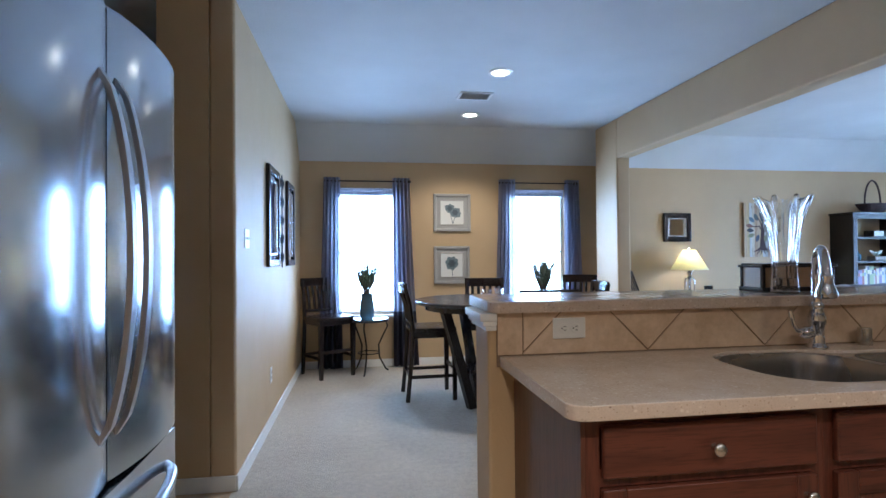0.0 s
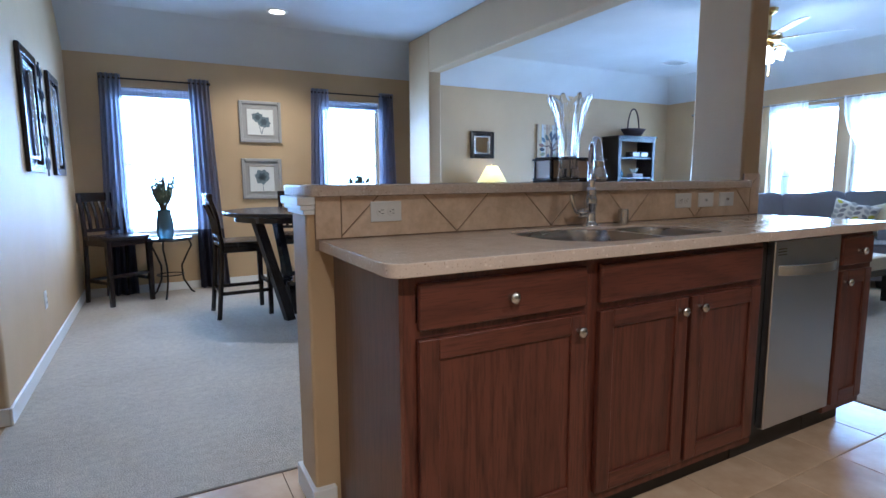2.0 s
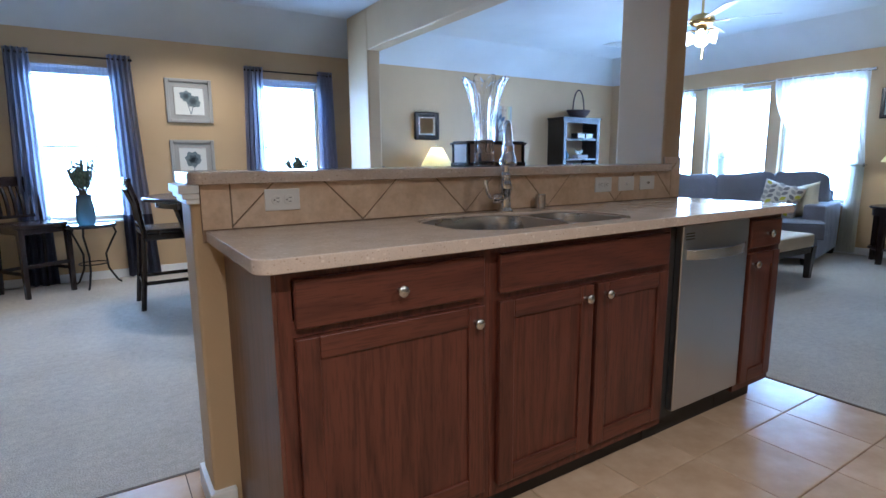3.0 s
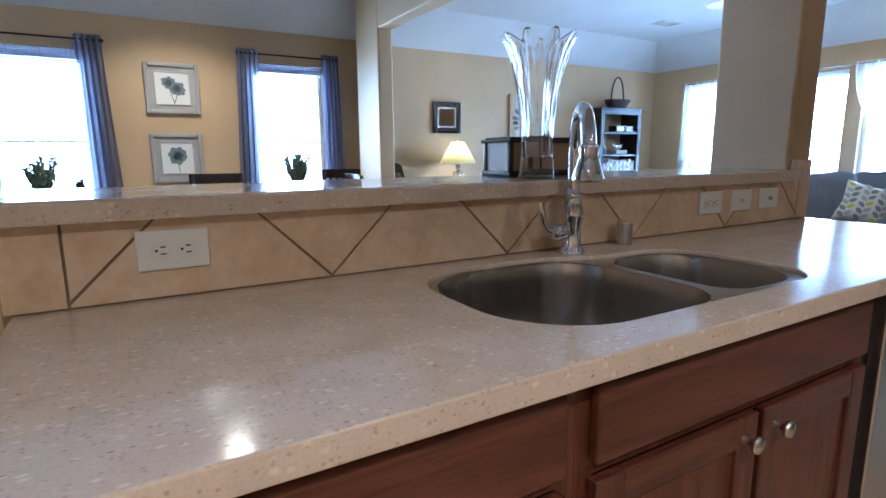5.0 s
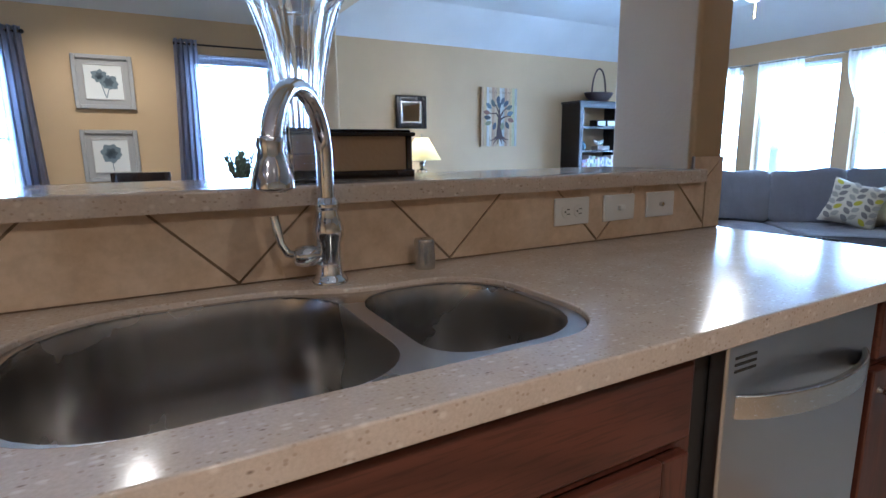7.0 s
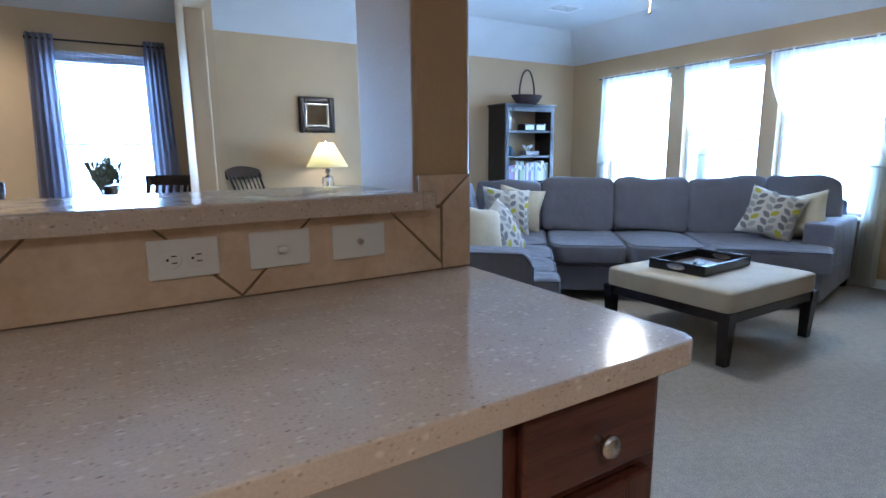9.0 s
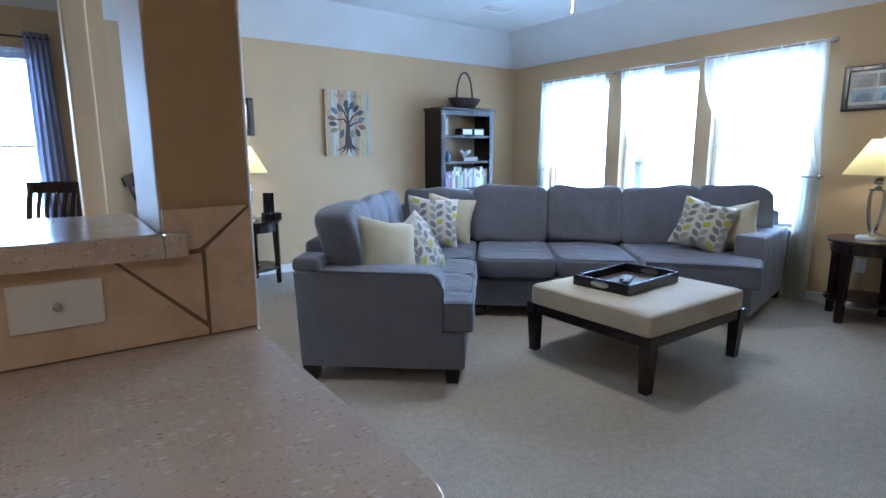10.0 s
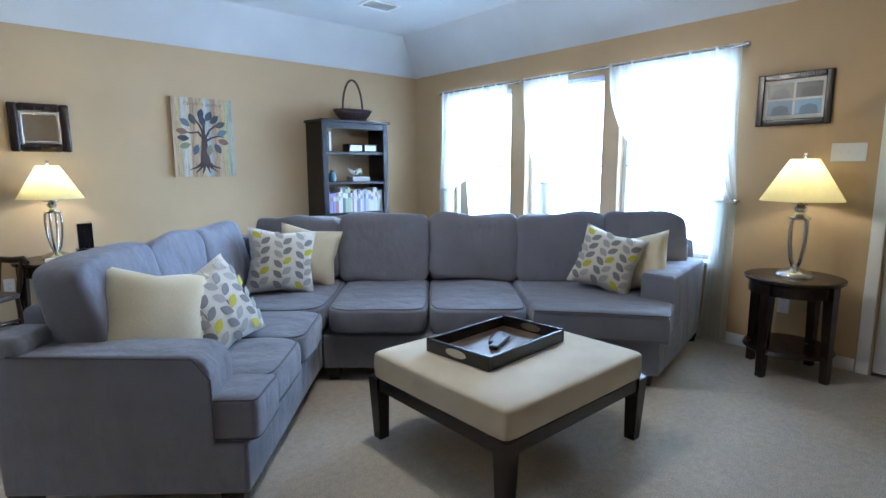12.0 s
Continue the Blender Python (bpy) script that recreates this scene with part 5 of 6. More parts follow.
s3 = thing("cuddler_section", *SO, SA, "blue-grey woven rounded end section of the sectional sofa", "sofa", "sectional sofa pieces")
part("base", prism(nb(), [(2.225, 1.28), (2.95, 1.13), (3.65, 2.05), (3.46, 2.32), (2.225, 2.48)], 0.085, 0.30, 0.015), M_SOFA, s3)
part("seat_cushion", prism(nb(), [(2.225, 1.235), (2.60, 1.17), (2.98, 1.075), (3.14, 1.38), (2.985, 1.56), (3.40, 2.06), (2.225, 2.25)], 0.295, 0.472, 0.045), M_SOFA, s3, "", 60)
for z in (0.458, 0.305):
    piping(s3, [(2.228, 1.236, z), (2.42, 1.203, z), (2.60, 1.170, z), (2.79, 1.123, z), (2.978, 1.078, z), (3.06, 1.228, z), (3.135, 1.378, z)])
part("arm", prism(nb(), [(3.13, 1.38), (3.655, 2.055), (3.50, 2.19), (2.985, 1.54)], 0.29, 0.635, 0.03), M_SOFA, s3, "", 50)
part("back", prism(nb(), [(2.225, 2.30), (3.40, 2.13), (3.60, 2.12), (3.56, 2.28), (2.225, 2.48)], 0.28, 0.77, 0.03), M_SOFA, s3, "", 50)
cushion("back_cushion", s3, 2.26, 2.90, 2.03, 2.28, 0.45, 0.955, 13.0, -12, -7, 0.042, 0.25)
cushion("back_cushion", s3, 2.88, 3.50, 1.98, 2.22, 0.45, 0.960, 14.0, -12, -9, 0.042, 0.25)
for u, v in ((2.90, 1.22), (3.57, 2.05), (2.4, 2.38)):
    sofa_leg(s3, u, v)


def pillow_depth(u, v, t, s, seed):
    f = max(0.0, (1 - abs(u) ** 2.6) * (1 - abs(v) ** 2.6)) ** 0.55
    return s * t / 2 * f * (1 + 0.10 * noise.noise(Vector((u * 2 + seed, v * 2, s * 3))))


M_PILWHITE = cloth("off_white_cushion_linen", (0.62, 0.60, 0.54), 300, 0.4)
M_LEAFGREY = cloth("grey_leaf_print", (0.21, 0.21, 0.22), 300, 0.1)
M_LEAFLIGHT = cloth("pale_grey_leaf_print", (0.36, 0.36, 0.35), 300, 0.1)
M_LEAFLIME = cloth("lime_leaf_print", (0.46, 0.44, 0.05), 300, 0.1)


def scatter_cushion(m, kind, size, seed):
    w, t = size, 0.20
    p = thing("throw_pillow", 0, 0, 0, 0, {"leaf": "white throw pillow printed with grey and lime leaves on the sofa", "cream": "plain cream throw pillow on the sofa"}[kind], "pillow", "throw pillows")
    part("cover", throw_pillow(nb(), w, w, t, 16, seed), M_PILWHITE if kind == "leaf" else M_CREAMP, p, "", 70)
    if kind == "leaf":
        sets = {0: [], 1: [], 2: []}
        n = 0
        for col in (-1, 0, 1):
            sets[0].append([(col * 0.142 * w / 0.46 - 0.002, -0.19 * w / 0.46), (col * 0.142 * w / 0.46 + 0.002, -0.19 * w / 0.46), (col * 0.142 * w / 0.46 + 0.002, 0.19 * w / 0.46), (col * 0.142 * w / 0.46 - 0.002, 0.19 * w / 0.46)])
            for row in range(-3, 3):
                for sd in (-1, 1):
                    x, z = col * 0.142 * w / 0.46, (row + 0.32 + 0.18 * sd) * 0.068 * w / 0.46
                    sets[(0, 1, 0, 2, 1, 0, 1)[n % 7]].append(leaf_outline(x, z, 0.074, 0.040, 90 - sd * 50))
                    n += 1
        for k, mt in ((0, M_LEAFGREY), (1, M_LEAFLIGHT), (2, M_LEAFLIME)):
            bm = nb()
            for s in (-1, 1):
                for o in sets[k]:
                    cx, cz = sum(q[0] for q in o) / len(o), sum(q[1] for q in o) / len(o)
                    if max(abs(cx), abs(cz)) > 0.42 * w:
                        continue
                    c = bm.verts.new((cx, pillow_depth(2 * cx / w, 2 * cz / w, t, s, seed) + s * 0.0035, cz))
                    vs = [bm.verts.new((x, pillow_depth(2 * x / w, 2 * z / w, t, s, seed) + s * 0.0035, z)) for x, z in o]
                    for i in range(len(vs)):
                        if (vs[i].co - vs[(i + 1) % len(vs)].co).length > 1e-5:
                            bm.faces.new((c, vs[i], vs[(i + 1) % len(vs)]))
            part("printed_leaves", bm, mt, p)
    p.matrix_world = m
    return p


SOFA = pose(*SO, 0, 0, SA)
scatter_cushion(SOFA @ pose(0.445, 0.37, 0.66, -22, 12, 40), "cream", 0.46, 1.0)
scatter_cushion(SOFA @ pose(0.60, 0.60, 0.65, -26, -12, 70), "leaf", 0.43, 2.0)
scatter_cushion(SOFA @ pose(0.60, 1.72, 0.68, -18, 6, 20), "leaf", 0.45, 3.0)
scatter_cushion(SOFA @ pose(0.72, 1.98, 0.67, -14, 10, 10), "cream", 0.44, 4.0)
scatter_cushion(SOFA @ pose(2.82, 1.74, 0.67, -22, 14, -30), "leaf", 0.43, 5.0)
scatter_cushion(SOFA @ pose(3.06, 1.78, 0.65, -26, -14, -42), "cream", 0.42, 6.0)

# low black storage cube standing past the end of the bar
q = thing("storage_ottoman", 4.685, 2.73, 0, 0, "low black faux-leather storage cube with stitched lid", "ottoman")
M_VINYL = paint("black_faux_leather", (0.012, 0.012, 0.014), 0.32, 160, 0.25)
part("body", slab(-0.178, -0.213, 0.012, 0.178, 0.213, 0.385, 0.012, 3), M_VINYL, q)
part("lid", slab(-0.186, -0.222, 0.388, 0.186, 0.222, 0.46, 0.014, 3), M_VINYL, q)
for sx, sy in ((-0.15, -0.18), (0.15, -0.18), (0.15, 0.18), (-0.15, 0.18)):
    part("foot", lathe(nb(), [(0.0, 0.0), (0.016, 0.0), (0.018, 0.0125), (0.0, 0.0125)], sx, sy, 0, 12), M_BLKPLAST, q)
for k in range(20):
    part("stud", lathe(nb(), [(0.0, 0.0), (0.004, 0.001), (0.0, 0.003)], 0.178, -0.20 + k * 0.021, 0.4585, 8), M_NICKEL, q)

# upholstered coffee ottoman
o = thing("coffee_ottoman", 7.085, 3.605, 0, 0, "cream upholstered ottoman on a dark wooden frame", "ottoman")
part("cushion", puff(nb(), 0, 0, 0.368, 0.489, 0.439, 0.074, 0.24, 0.075, 64, 16, 0.004, 2.2), M_CREAM, o, "", 70)
bm = nb()
for a, b, c_, d_ in ((-0.49, 0.49, -0.44, -0.40), (-0.49, 0.49, 0.40, 0.44), (-0.49, -0.45, -0.40, 0.40), (0.45, 0.49, -0.40, 0.40)):
    box(bm, a, c_, 0.255, b, d_, 0.315, 0.004)
part("frame", bm, M_ESP, o)
for sx in (-1, 1):
    for sy in (-1, 1):
        part("leg", taper(nb(), sx * 0.462, sy * 0.412, 0, 0.314, 0.026, 0.036, -sx * 0.006, -sy * 0.006), M_ESP, o)

t = thing("serving_tray", 7.085, 3.675, 0.4425, 4, "black wooden tray with oval handle holes", "tray")
part("bottom", slab(-0.275, -0.185, 0, 0.275, 0.185, 0.008, 0.002), wood("tray_wood", (0.05, 0.03, 0.018), (0.11, 0.07, 0.04), "x", 0.3), t)
for s in (-1, 1):
    part("side", slab(-0.275, s * 0.185 - 0.008, 0.0, 0.275, s * 0.185 + 0.008, 0.062, 0.003), M_SATIN, t)
    e = part("end", slab(s * 0.283 - 0.008, -0.193, 0.0, s * 0.283 + 0.008, 0.193, 0.066, 0.003), M_SATIN, t)
    part("handle_rim", moved(lathe(nb(), [(0.03, -0.0095), (0.033, -0.0095), (0.033, 0.0095), (0.03, 0.0095)], seg=24, squash=1.9), pose(s * 0.283, 0, 0.036, 0, 90, 0) @ Matrix.Diagonal((0.6, 1, 1, 1))), M_NICKEL, e)
for x, y, rz, l in ((0.02, 0.0, 25, 0.20), (0.05, 0.05, 30, 0.17)):
    r = thing("remote_control", 7.085 + x, 3.675 + y, 0.4515, rz, "black remote control with pale buttons in the tray", "remote", "remote controls")
    part("case", slab(-l / 2, -0.022, 0, l / 2, 0.022, 0.018, 0.005), M_BLKPLAST, r)
    for k in range(6):
        for j in (-1, 0, 1):
            part("button", slab(-l / 2 + 0.025 + k * 0.024 - 0.004, j * 0.012 - 0.0025, 0.018, -l / 2 + 0.025 + k * 0.024 + 0.004, j * 0.012 + 0.0025, 0.0205, 0.001), M_PLASTIC, r)


def side_table(x, y, r, h, rz, lab):
    s = thing("side_table", x, y, 0, rz, lab, "side table", "side tables")
    part("tabletop", lathe(nb(), [(0.0, h - 0.03), (r - 0.012, h - 0.03), (r, h - 0.022), (r, h - 0.006), (r - 0.008, h), (0.0, h)], seg=48), M_ESP, s)
    part("apron", lathe(nb(), [(r - 0.05, h - 0.105), (r - 0.03, h - 0.105), (r - 0.03, h - 0.031), (r - 0.05, h - 0.031), (r - 0.05, h - 0.105)], seg=40), M_ESP, s)
    part("shelf", lathe(nb(), [(0.0, 0.15), (r - 0.03, 0.15), (r - 0.02, 0.158), (r - 0.03, 0.178), (0.0, 0.178)], seg=40), M_ESP, s)
    for k in range(4):
        a = radians(45 + 90 * k)
        part("leg", moved(taper(nb(), 0, 0, 0, h - 0.031, 0.021, 0.030, 0.012), pose((r - 0.045) * math.cos(a), (r - 0.045) * math.sin(a), 0, 0, 0, 45 + 90 * k)), M_ESP, s)
    return s


def table_lamp(x, y, z, rz, lab):
    """Brushed metal cage lamp with a pleated cream shade, lit."""
    l = thing("table_lamp", x, y, z, rz, lab, "lamp", "table lamps")
    part("foot", lathe(nb(), [(0.0, 0.0), (0.095, 0.0), (0.095, 0.012), (0.08, 0.028), (0.045, 0.045), (0.022, 0.055), (0.018, 0.07), (0.0, 0.07)], seg=32), M_NICKEL, l)
    for k in range(4):
        a = radians(90 * k + 45)
        pr = [(0.020, 0.06), (0.034, 0.10), (0.050, 0.18), (0.056, 0.27), (0.052, 0.33), (0.040, 0.355)]
        part("cage_bar", tube(nb(), [(r * math.cos(a), r * math.sin(a), q) for r, q in pr], 0.0085, 8), M_NICKEL, l)
    part("neck", lathe(nb(), [(0.0, 0.345), (0.055, 0.345), (0.06, 0.355), (0.03, 0.368), (0.022, 0.385), (0.034, 0.40), (0.034, 0.412), (0.018, 0.425), (0.050, 0.435), (0.050, 0.441), (0.012, 0.447), (0.010, 0.50), (0.0, 0.50)], seg=28), M_NICKEL, l)
    bm = nb()
    ringlist = []
    for r, q in ((0.216, 0.455), (0.145, 0.578), (0.074, 0.700)):
        ringlist.append([bm.verts.new((r * math.cos(2 * math.pi * i / 36) * (1 + 0.018 * math.cos(6 * 2 * math.pi * i / 36)), r * math.sin(2 * math.pi * i / 36) * (1 + 0.018 * math.cos(6 * 2 * math.pi * i / 36)), q)) for i in range(36)])
    for a, b in zip(ringlist, ringlist[1:]):
        for i in range(36):
            bm.faces.new((a[i], a[(i + 1) % 36], b[(i + 1) % 36], b[i]))
    bmesh.ops.solidify(bm, geom=bm.faces[:], thickness=0.002)
    part("shade", bm, M_SHADE, l, "cream fabric shade, glowing")
    part("finial", lathe(nb(), [(0.0, 0.70), (0.012, 0.712), (0.006, 0.720), (0.012, 0.731), (0.0, 0.742)], seg=14), M_NICKEL, l)
    part("harp", tube(nb(), [(0.0, -0.0, 0.50), (0.05, 0, 0.56), (0.055, 0, 0.64), (0.0, 0, 0.708)], 0.0025, 5), M_NICKEL, l)
    part("bulb", lathe(nb(), [(0.0, 0.50), (0.014, 0.505), (0.028, 0.55), (0.026, 0.58), (0.0, 0.60)], seg=16), M_LAMPGLOW, l)
    return l


side_table(5.67, 6.92, 0.285, 0.625, 20, "round espresso side table with lower shelf by the rocking chair")
table_lamp(5.67, 6.97, 0.6255, 20, "brushed metal table lamp with cream shade, lit, below the mirror")
side_table(9.09, 3.00, 0.275, 0.625, 28, "round espresso side table with lower shelf beside the door")
table_lamp(9.09, 3.00, 0.6255, 10, "brushed metal table lamp with cream shade, lit, below the photographs").scale = (1.06, 1.06, 1.04)
bulb("lamp_bulb_light", 5.67, 6.97, 1.21, 11, (1.0, 0.86, 0.60))
bulb("lamp_bulb_light", 9.09, 3.00, 1.23, 13, (1.0, 0.86, 0.60))
f = thing("photo_stand", 5.86, 6.83, 0.6255, 0, "black box with upright holder on the side table", "ornament")
part("tray", slab(-0.08, -0.06, 0, 0.08, 0.06, 0.07, 0.004), M_BLACK, f)
part("upright", slab(-0.06, 0.02, 0.07, 0.04, 0.05, 0.26, 0.004), M_BLACK, f)
f = thing("computer_mouse", 5.62, 6.72, 0.6255, 0, "small white oval object on the side table", "ornament")
part("body", puff(nb(), 0, 0, 0.018, 0.05, 0.032, 0.018, 0.8, 0.9, 20, 10), M_PLASTIC, f)

# rocking chair
rc = thing("rocking_chair", 5.13, 6.72, 0, -136, "dark brown spindle-back wooden rocking chair", "chair")
for s in (-1, 1):
    pts = [(s * 0.22, -0.46 + 0.92 * k / 14, 0.016 + 0.42 * (k / 14 - 0.42) ** 2) for k in range(15)]
    bm = tube(nb(), pts, 0.016, 6)
    part("rocker", bm, M_ROCK, rc)
    for y0, y1, zf in ((0.19, 0.17, 0.040), (-0.22, -0.16, 0.050)):
        part("leg", tube(nb(), [(s * 0.215, y0, zf), (s * 0.212, (y0 * 3 + y1) / 4, 0.13), (s * 0.208, (y0 + y1) / 2, 0.22), (s * 0.205, (y0 + 3 * y1) / 4, 0.31), (s * 0.20, y1, 0.40)], [0.013, 0.017, 0.021, 0.015, 0.013], 8), M_ROCK, rc)
    part("side_stretcher", tube(nb(), [(s * 0.21, -0.19, 0.20), (s * 0.21, 0.18, 0.20)], 0.010, 6), M_ROCK, rc)
    part("arm", tube(nb(), [(s * 0.235, -0.25, 0.66), (s * 0.26, -0.08, 0.665), (s * 0.265, 0.10, 0.655), (s * 0.26, 0.20, 0.665), (s * 0.25, 0.235, 0.64)], [0.018, 0.022, 0.024, 0.026, 0.018], 8), M_ROCK, rc)
    part("arm_post", tube(nb(), [(s * 0.215, 0.17, 0.43), (s * 0.225, 0.18, 0.50), (s * 0.24, 0.185, 0.58), (s * 0.25, 0.19, 0.655)], [0.012, 0.019, 0.014, 0.012], 8), M_ROCK, rc)
    part("arm_spindle", tube(nb(), [(s * 0.22, 0.02, 0.43), (s * 0.25, 0.03, 0.655)], 0.008, 6), M_ROCK, rc)
    part("back_post", tube(nb(), [(s * 0.19, -0.20, 0.42), (s * 0.215, -0.27, 0.68), (s * 0.235, -0.40, 1.02)], [0.016, 0.014, 0.012], 8), M_ROCK, rc)
part("seat", puff(nb(), 0, -0.01, 0.415, 0.245, 0.225, 0.022, 0.35, 0.4, 28, 8), M_ROCK, rc)
part("front_stretcher", tube(nb(), [(-0.21, 0.18, 0.24), (0.0, 0.18, 0.24), (0.21, 0.18, 0.24)], [0.010, 0.016, 0.010], 8), M_ROCK, rc)
for k in range(6):
    x = -0.15 + 0.06 * k
    part("spindle", tube(nb(), [(x, -0.205, 0.43), (x * 1.06, -0.275, 0.68), (x * 1.15, -0.40, 1.01)], 0.0075, 6), M_ROCK, rc)
bm = nb()
g = [(-0.27 + 0.54 * k / 12, -0.02 * (1 - (k / 6 - 1) ** 2)) for k in range(13)]
prism(bm, g + [(x, y + 0.022) for x, y in g[::-1]], 0.0, 0.13, 0.006)
for v in bm.verts:
    if v.co.z > 0.06:
        v.co.z -= 0.05 * (v.co.x / 0.27) ** 2
part("crest_rail", moved(bm, pose(0, -0.405, 0.985, 22, 0, 0)), M_ROCK, rc)

# chevron storage box
b = thing("storage_box", 4.46, 6.04, 0, 0, "chevron-patterned fabric storage box with dark lid", "storage box")
M_CHEVW = cloth("white_canvas", (0.55, 0.54, 0.50), 300, 0.3)
M_CHEVG = cloth("grey_chevron_print", (0.12, 0.125, 0.12), 300, 0.1)
part("body", slab(-0.26, -0.15, 0, 0.26, 0.15, 0.34, 0.008), M_CHEVW, b)
part("lid", slab(-0.265, -0.155, 0.341, 0.265, 0.155, 0.385, 0.018, 3), M_BLACK, b, "padded dark lid")
rows = []
for r in range(5):
    z = 0.035 + r * 0.066
    for k in range(10):
        x0, x1 = -0.255 + k * 0.051, -0.255 + (k + 1) * 0.051
        za, zb = (z, z + 0.034) if k % 2 == 0 else (z + 0.034, z)
        rows.append([(x0, za - 0.0), (x1, zb), (x1, zb + 0.028), (x0, za + 0.028)])
part("chevron_print", flat_shapes([q for q in rows if max(p[1] for p in q) < 0.338], -0.1502, 0.001), M_CHEVG, b)
side = [[(x * 0.57, z) for x, z in q] for q in rows if max(p[1] for p in q) < 0.338]
part("chevron_print", moved(flat_shapes(side, -0.2602, 0.001), pose(0, 0, 0, 0, 0, 90)), M_CHEVG, b)

# mirror, tree canvas, photographs
m = thing("framed_mirror", 5.672, YNL, 1.618, 0, "small mirror in a broad dark frame above the lamp", "mirror")
part("frame", frame_bars(nb(), 0.387, 0.370, 0.062, -0.035, -0.002, 0.012), M_ESP, m)
part("inner_frame", frame_bars(nb(), 0.262, 0.245, 0.022, -0.024, -0.010, 0.004), M_NICKEL, m)
part("glass", slab(-0.115, -0.013, -0.105, 0.115, -0.004, 0.105), M_MIRROR, m)

c = thing("tree_canvas", 6.888, YNL, 1.584, 0, "striped wooden canvas with a patchwork-leaf tree", "wall art")
CW, CH = 0.538, 0.71
rnd = random.Random(5)
cols = [(0.50, 0.36, 0.22), (0.56, 0.47, 0.33), (0.40, 0.40, 0.34), (0.54, 0.40, 0.20), (0.58, 0.52, 0.42), (0.42, 0.27, 0.16), (0.50, 0.49, 0.43), (0.45, 0.43, 0.24)]
smats = [wood("stripe_%s" % "abcdefgh"[i], shade(q, 0.8), q, "z", 0.6) for i, q in enumerate(cols)]
part("backing", slab(-CW / 2, -0.028, -CH / 2, CW / 2, -0.002, CH / 2, 0.002), smats[0], c)
NS = 14
for k in range(NS):
    x0 = -CW / 2 + CW * k / NS
    part("stripe", slab(x0 + 0.0006, -0.0325, -CH / 2, x0 + CW / NS - 0.0006, -0.0285, CH / 2, 0.0006), smats[(k * 3 + k // 4) % 8], c)
M_BARK = paint("printed_bark", (0.055, 0.030, 0.026), 0.7, 120, 0.1)
bm = nb()
tube(bm, [(0.0, 0, -0.25), (-0.004, 0, -0.12), (0.0, 0, -0.03), (0.006, 0, 0.02)], [0.05, 0.03, 0.025, 0.022], 8)
for pts, r in (([(0, 0, -0.02), (-0.05, 0, 0.05), (-0.12, 0, 0.04), (-0.17, 0, 0.055)], 0.013), ([(0, 0, 0.0), (-0.03, 0, 0.10), (-0.07, 0, 0.16), (-0.12, 0, 0.19)], 0.012), ([(0.0, 0, 0.0), (0.0, 0, 0.12), (-0.01, 0, 0.22)], 0.013), ([(0.0, 0, -0.02), (0.05, 0, 0.07), (0.10, 0, 0.11), (0.16, 0, 0.13)], 0.012), ([(0.0, 0, -0.04), (0.06, 0, 0.0), (0.13, 0, 0.02), (0.18, 0, 0.01)], 0.012)):
    tube(bm, pts, [r, r * 0.8, r * 0.55, r * 0.3][:len(pts)], 6)
for dx, dz in ((-0.14, -0.02), (-0.09, -0.05), (-0.03, -0.06), (0.04, -0.055), (0.10, -0.04), (0.14, -0.01)):
    tube(bm, [(dx * 0.12, 0, -0.22), (dx * 0.55, 0, -0.26 + dz * 0.4), (dx, 0, -0.27 + dz)], [0.018, 0.010, 0.003], 6)
for v in bm.verts:
    v.co.y = -0.034 + v.co.y * 0.05
part("tree_trunk", bm, M_BARK, c)
lc = [(0.05, 0.065, 0.085), (0.09, 0.10, 0.085), (0.12, 0.16, 0.19), (0.20, 0.10, 0.065), (0.05, 0.055, 0.06), (0.20, 0.20, 0.11), (0.07, 0.085, 0.11)]
lmats = [paint("patch_leaf_%s" % "abcdefg"[i], q, 0.7, 200, 0.1) for i, q in enumerate(lc)]
for k, (x, z, a) in enumerate(((-0.03, 0.16, 80), (-0.075, 0.12, 115), (-0.12, 0.10, 140), (-0.14, 0.045, 170), (-0.13, -0.01, 175), (-0.12, -0.06, 195), (0.02, 0.15, 60), (0.06, 0.13, 45), (0.10, 0.10, 25), (0.11, 0.03, 20), (0.12, -0.02, -15), (0.09, -0.05, -60), (0.05, -0.06, -100), (-0.06, -0.06, -110), (0.0, 0.10, 100))):
    part("leaf", flat_shapes([leaf_outline(x, z, 0.105, 0.055, a)], -0.0335 - 0.0002 * k, 0.0008), lmats[k % 7], c)
tc = bpy.data.curves.new("lettering", "FONT")
tc.body, tc.size, tc.shear, tc.align_x, tc.extrude = "Family is eternal", 0.052, 0.3, "CENTER", 0.0004
tob = new("lettering", tc)
tc.materials.append(paint("faded_brown_lettering", (0.24, 0.17, 0.11), 0.7, 120, 0.05))
tob.parent = c
tob.matrix_local = pose(0.0, -0.0345, 0.285, 90, 0, 0)

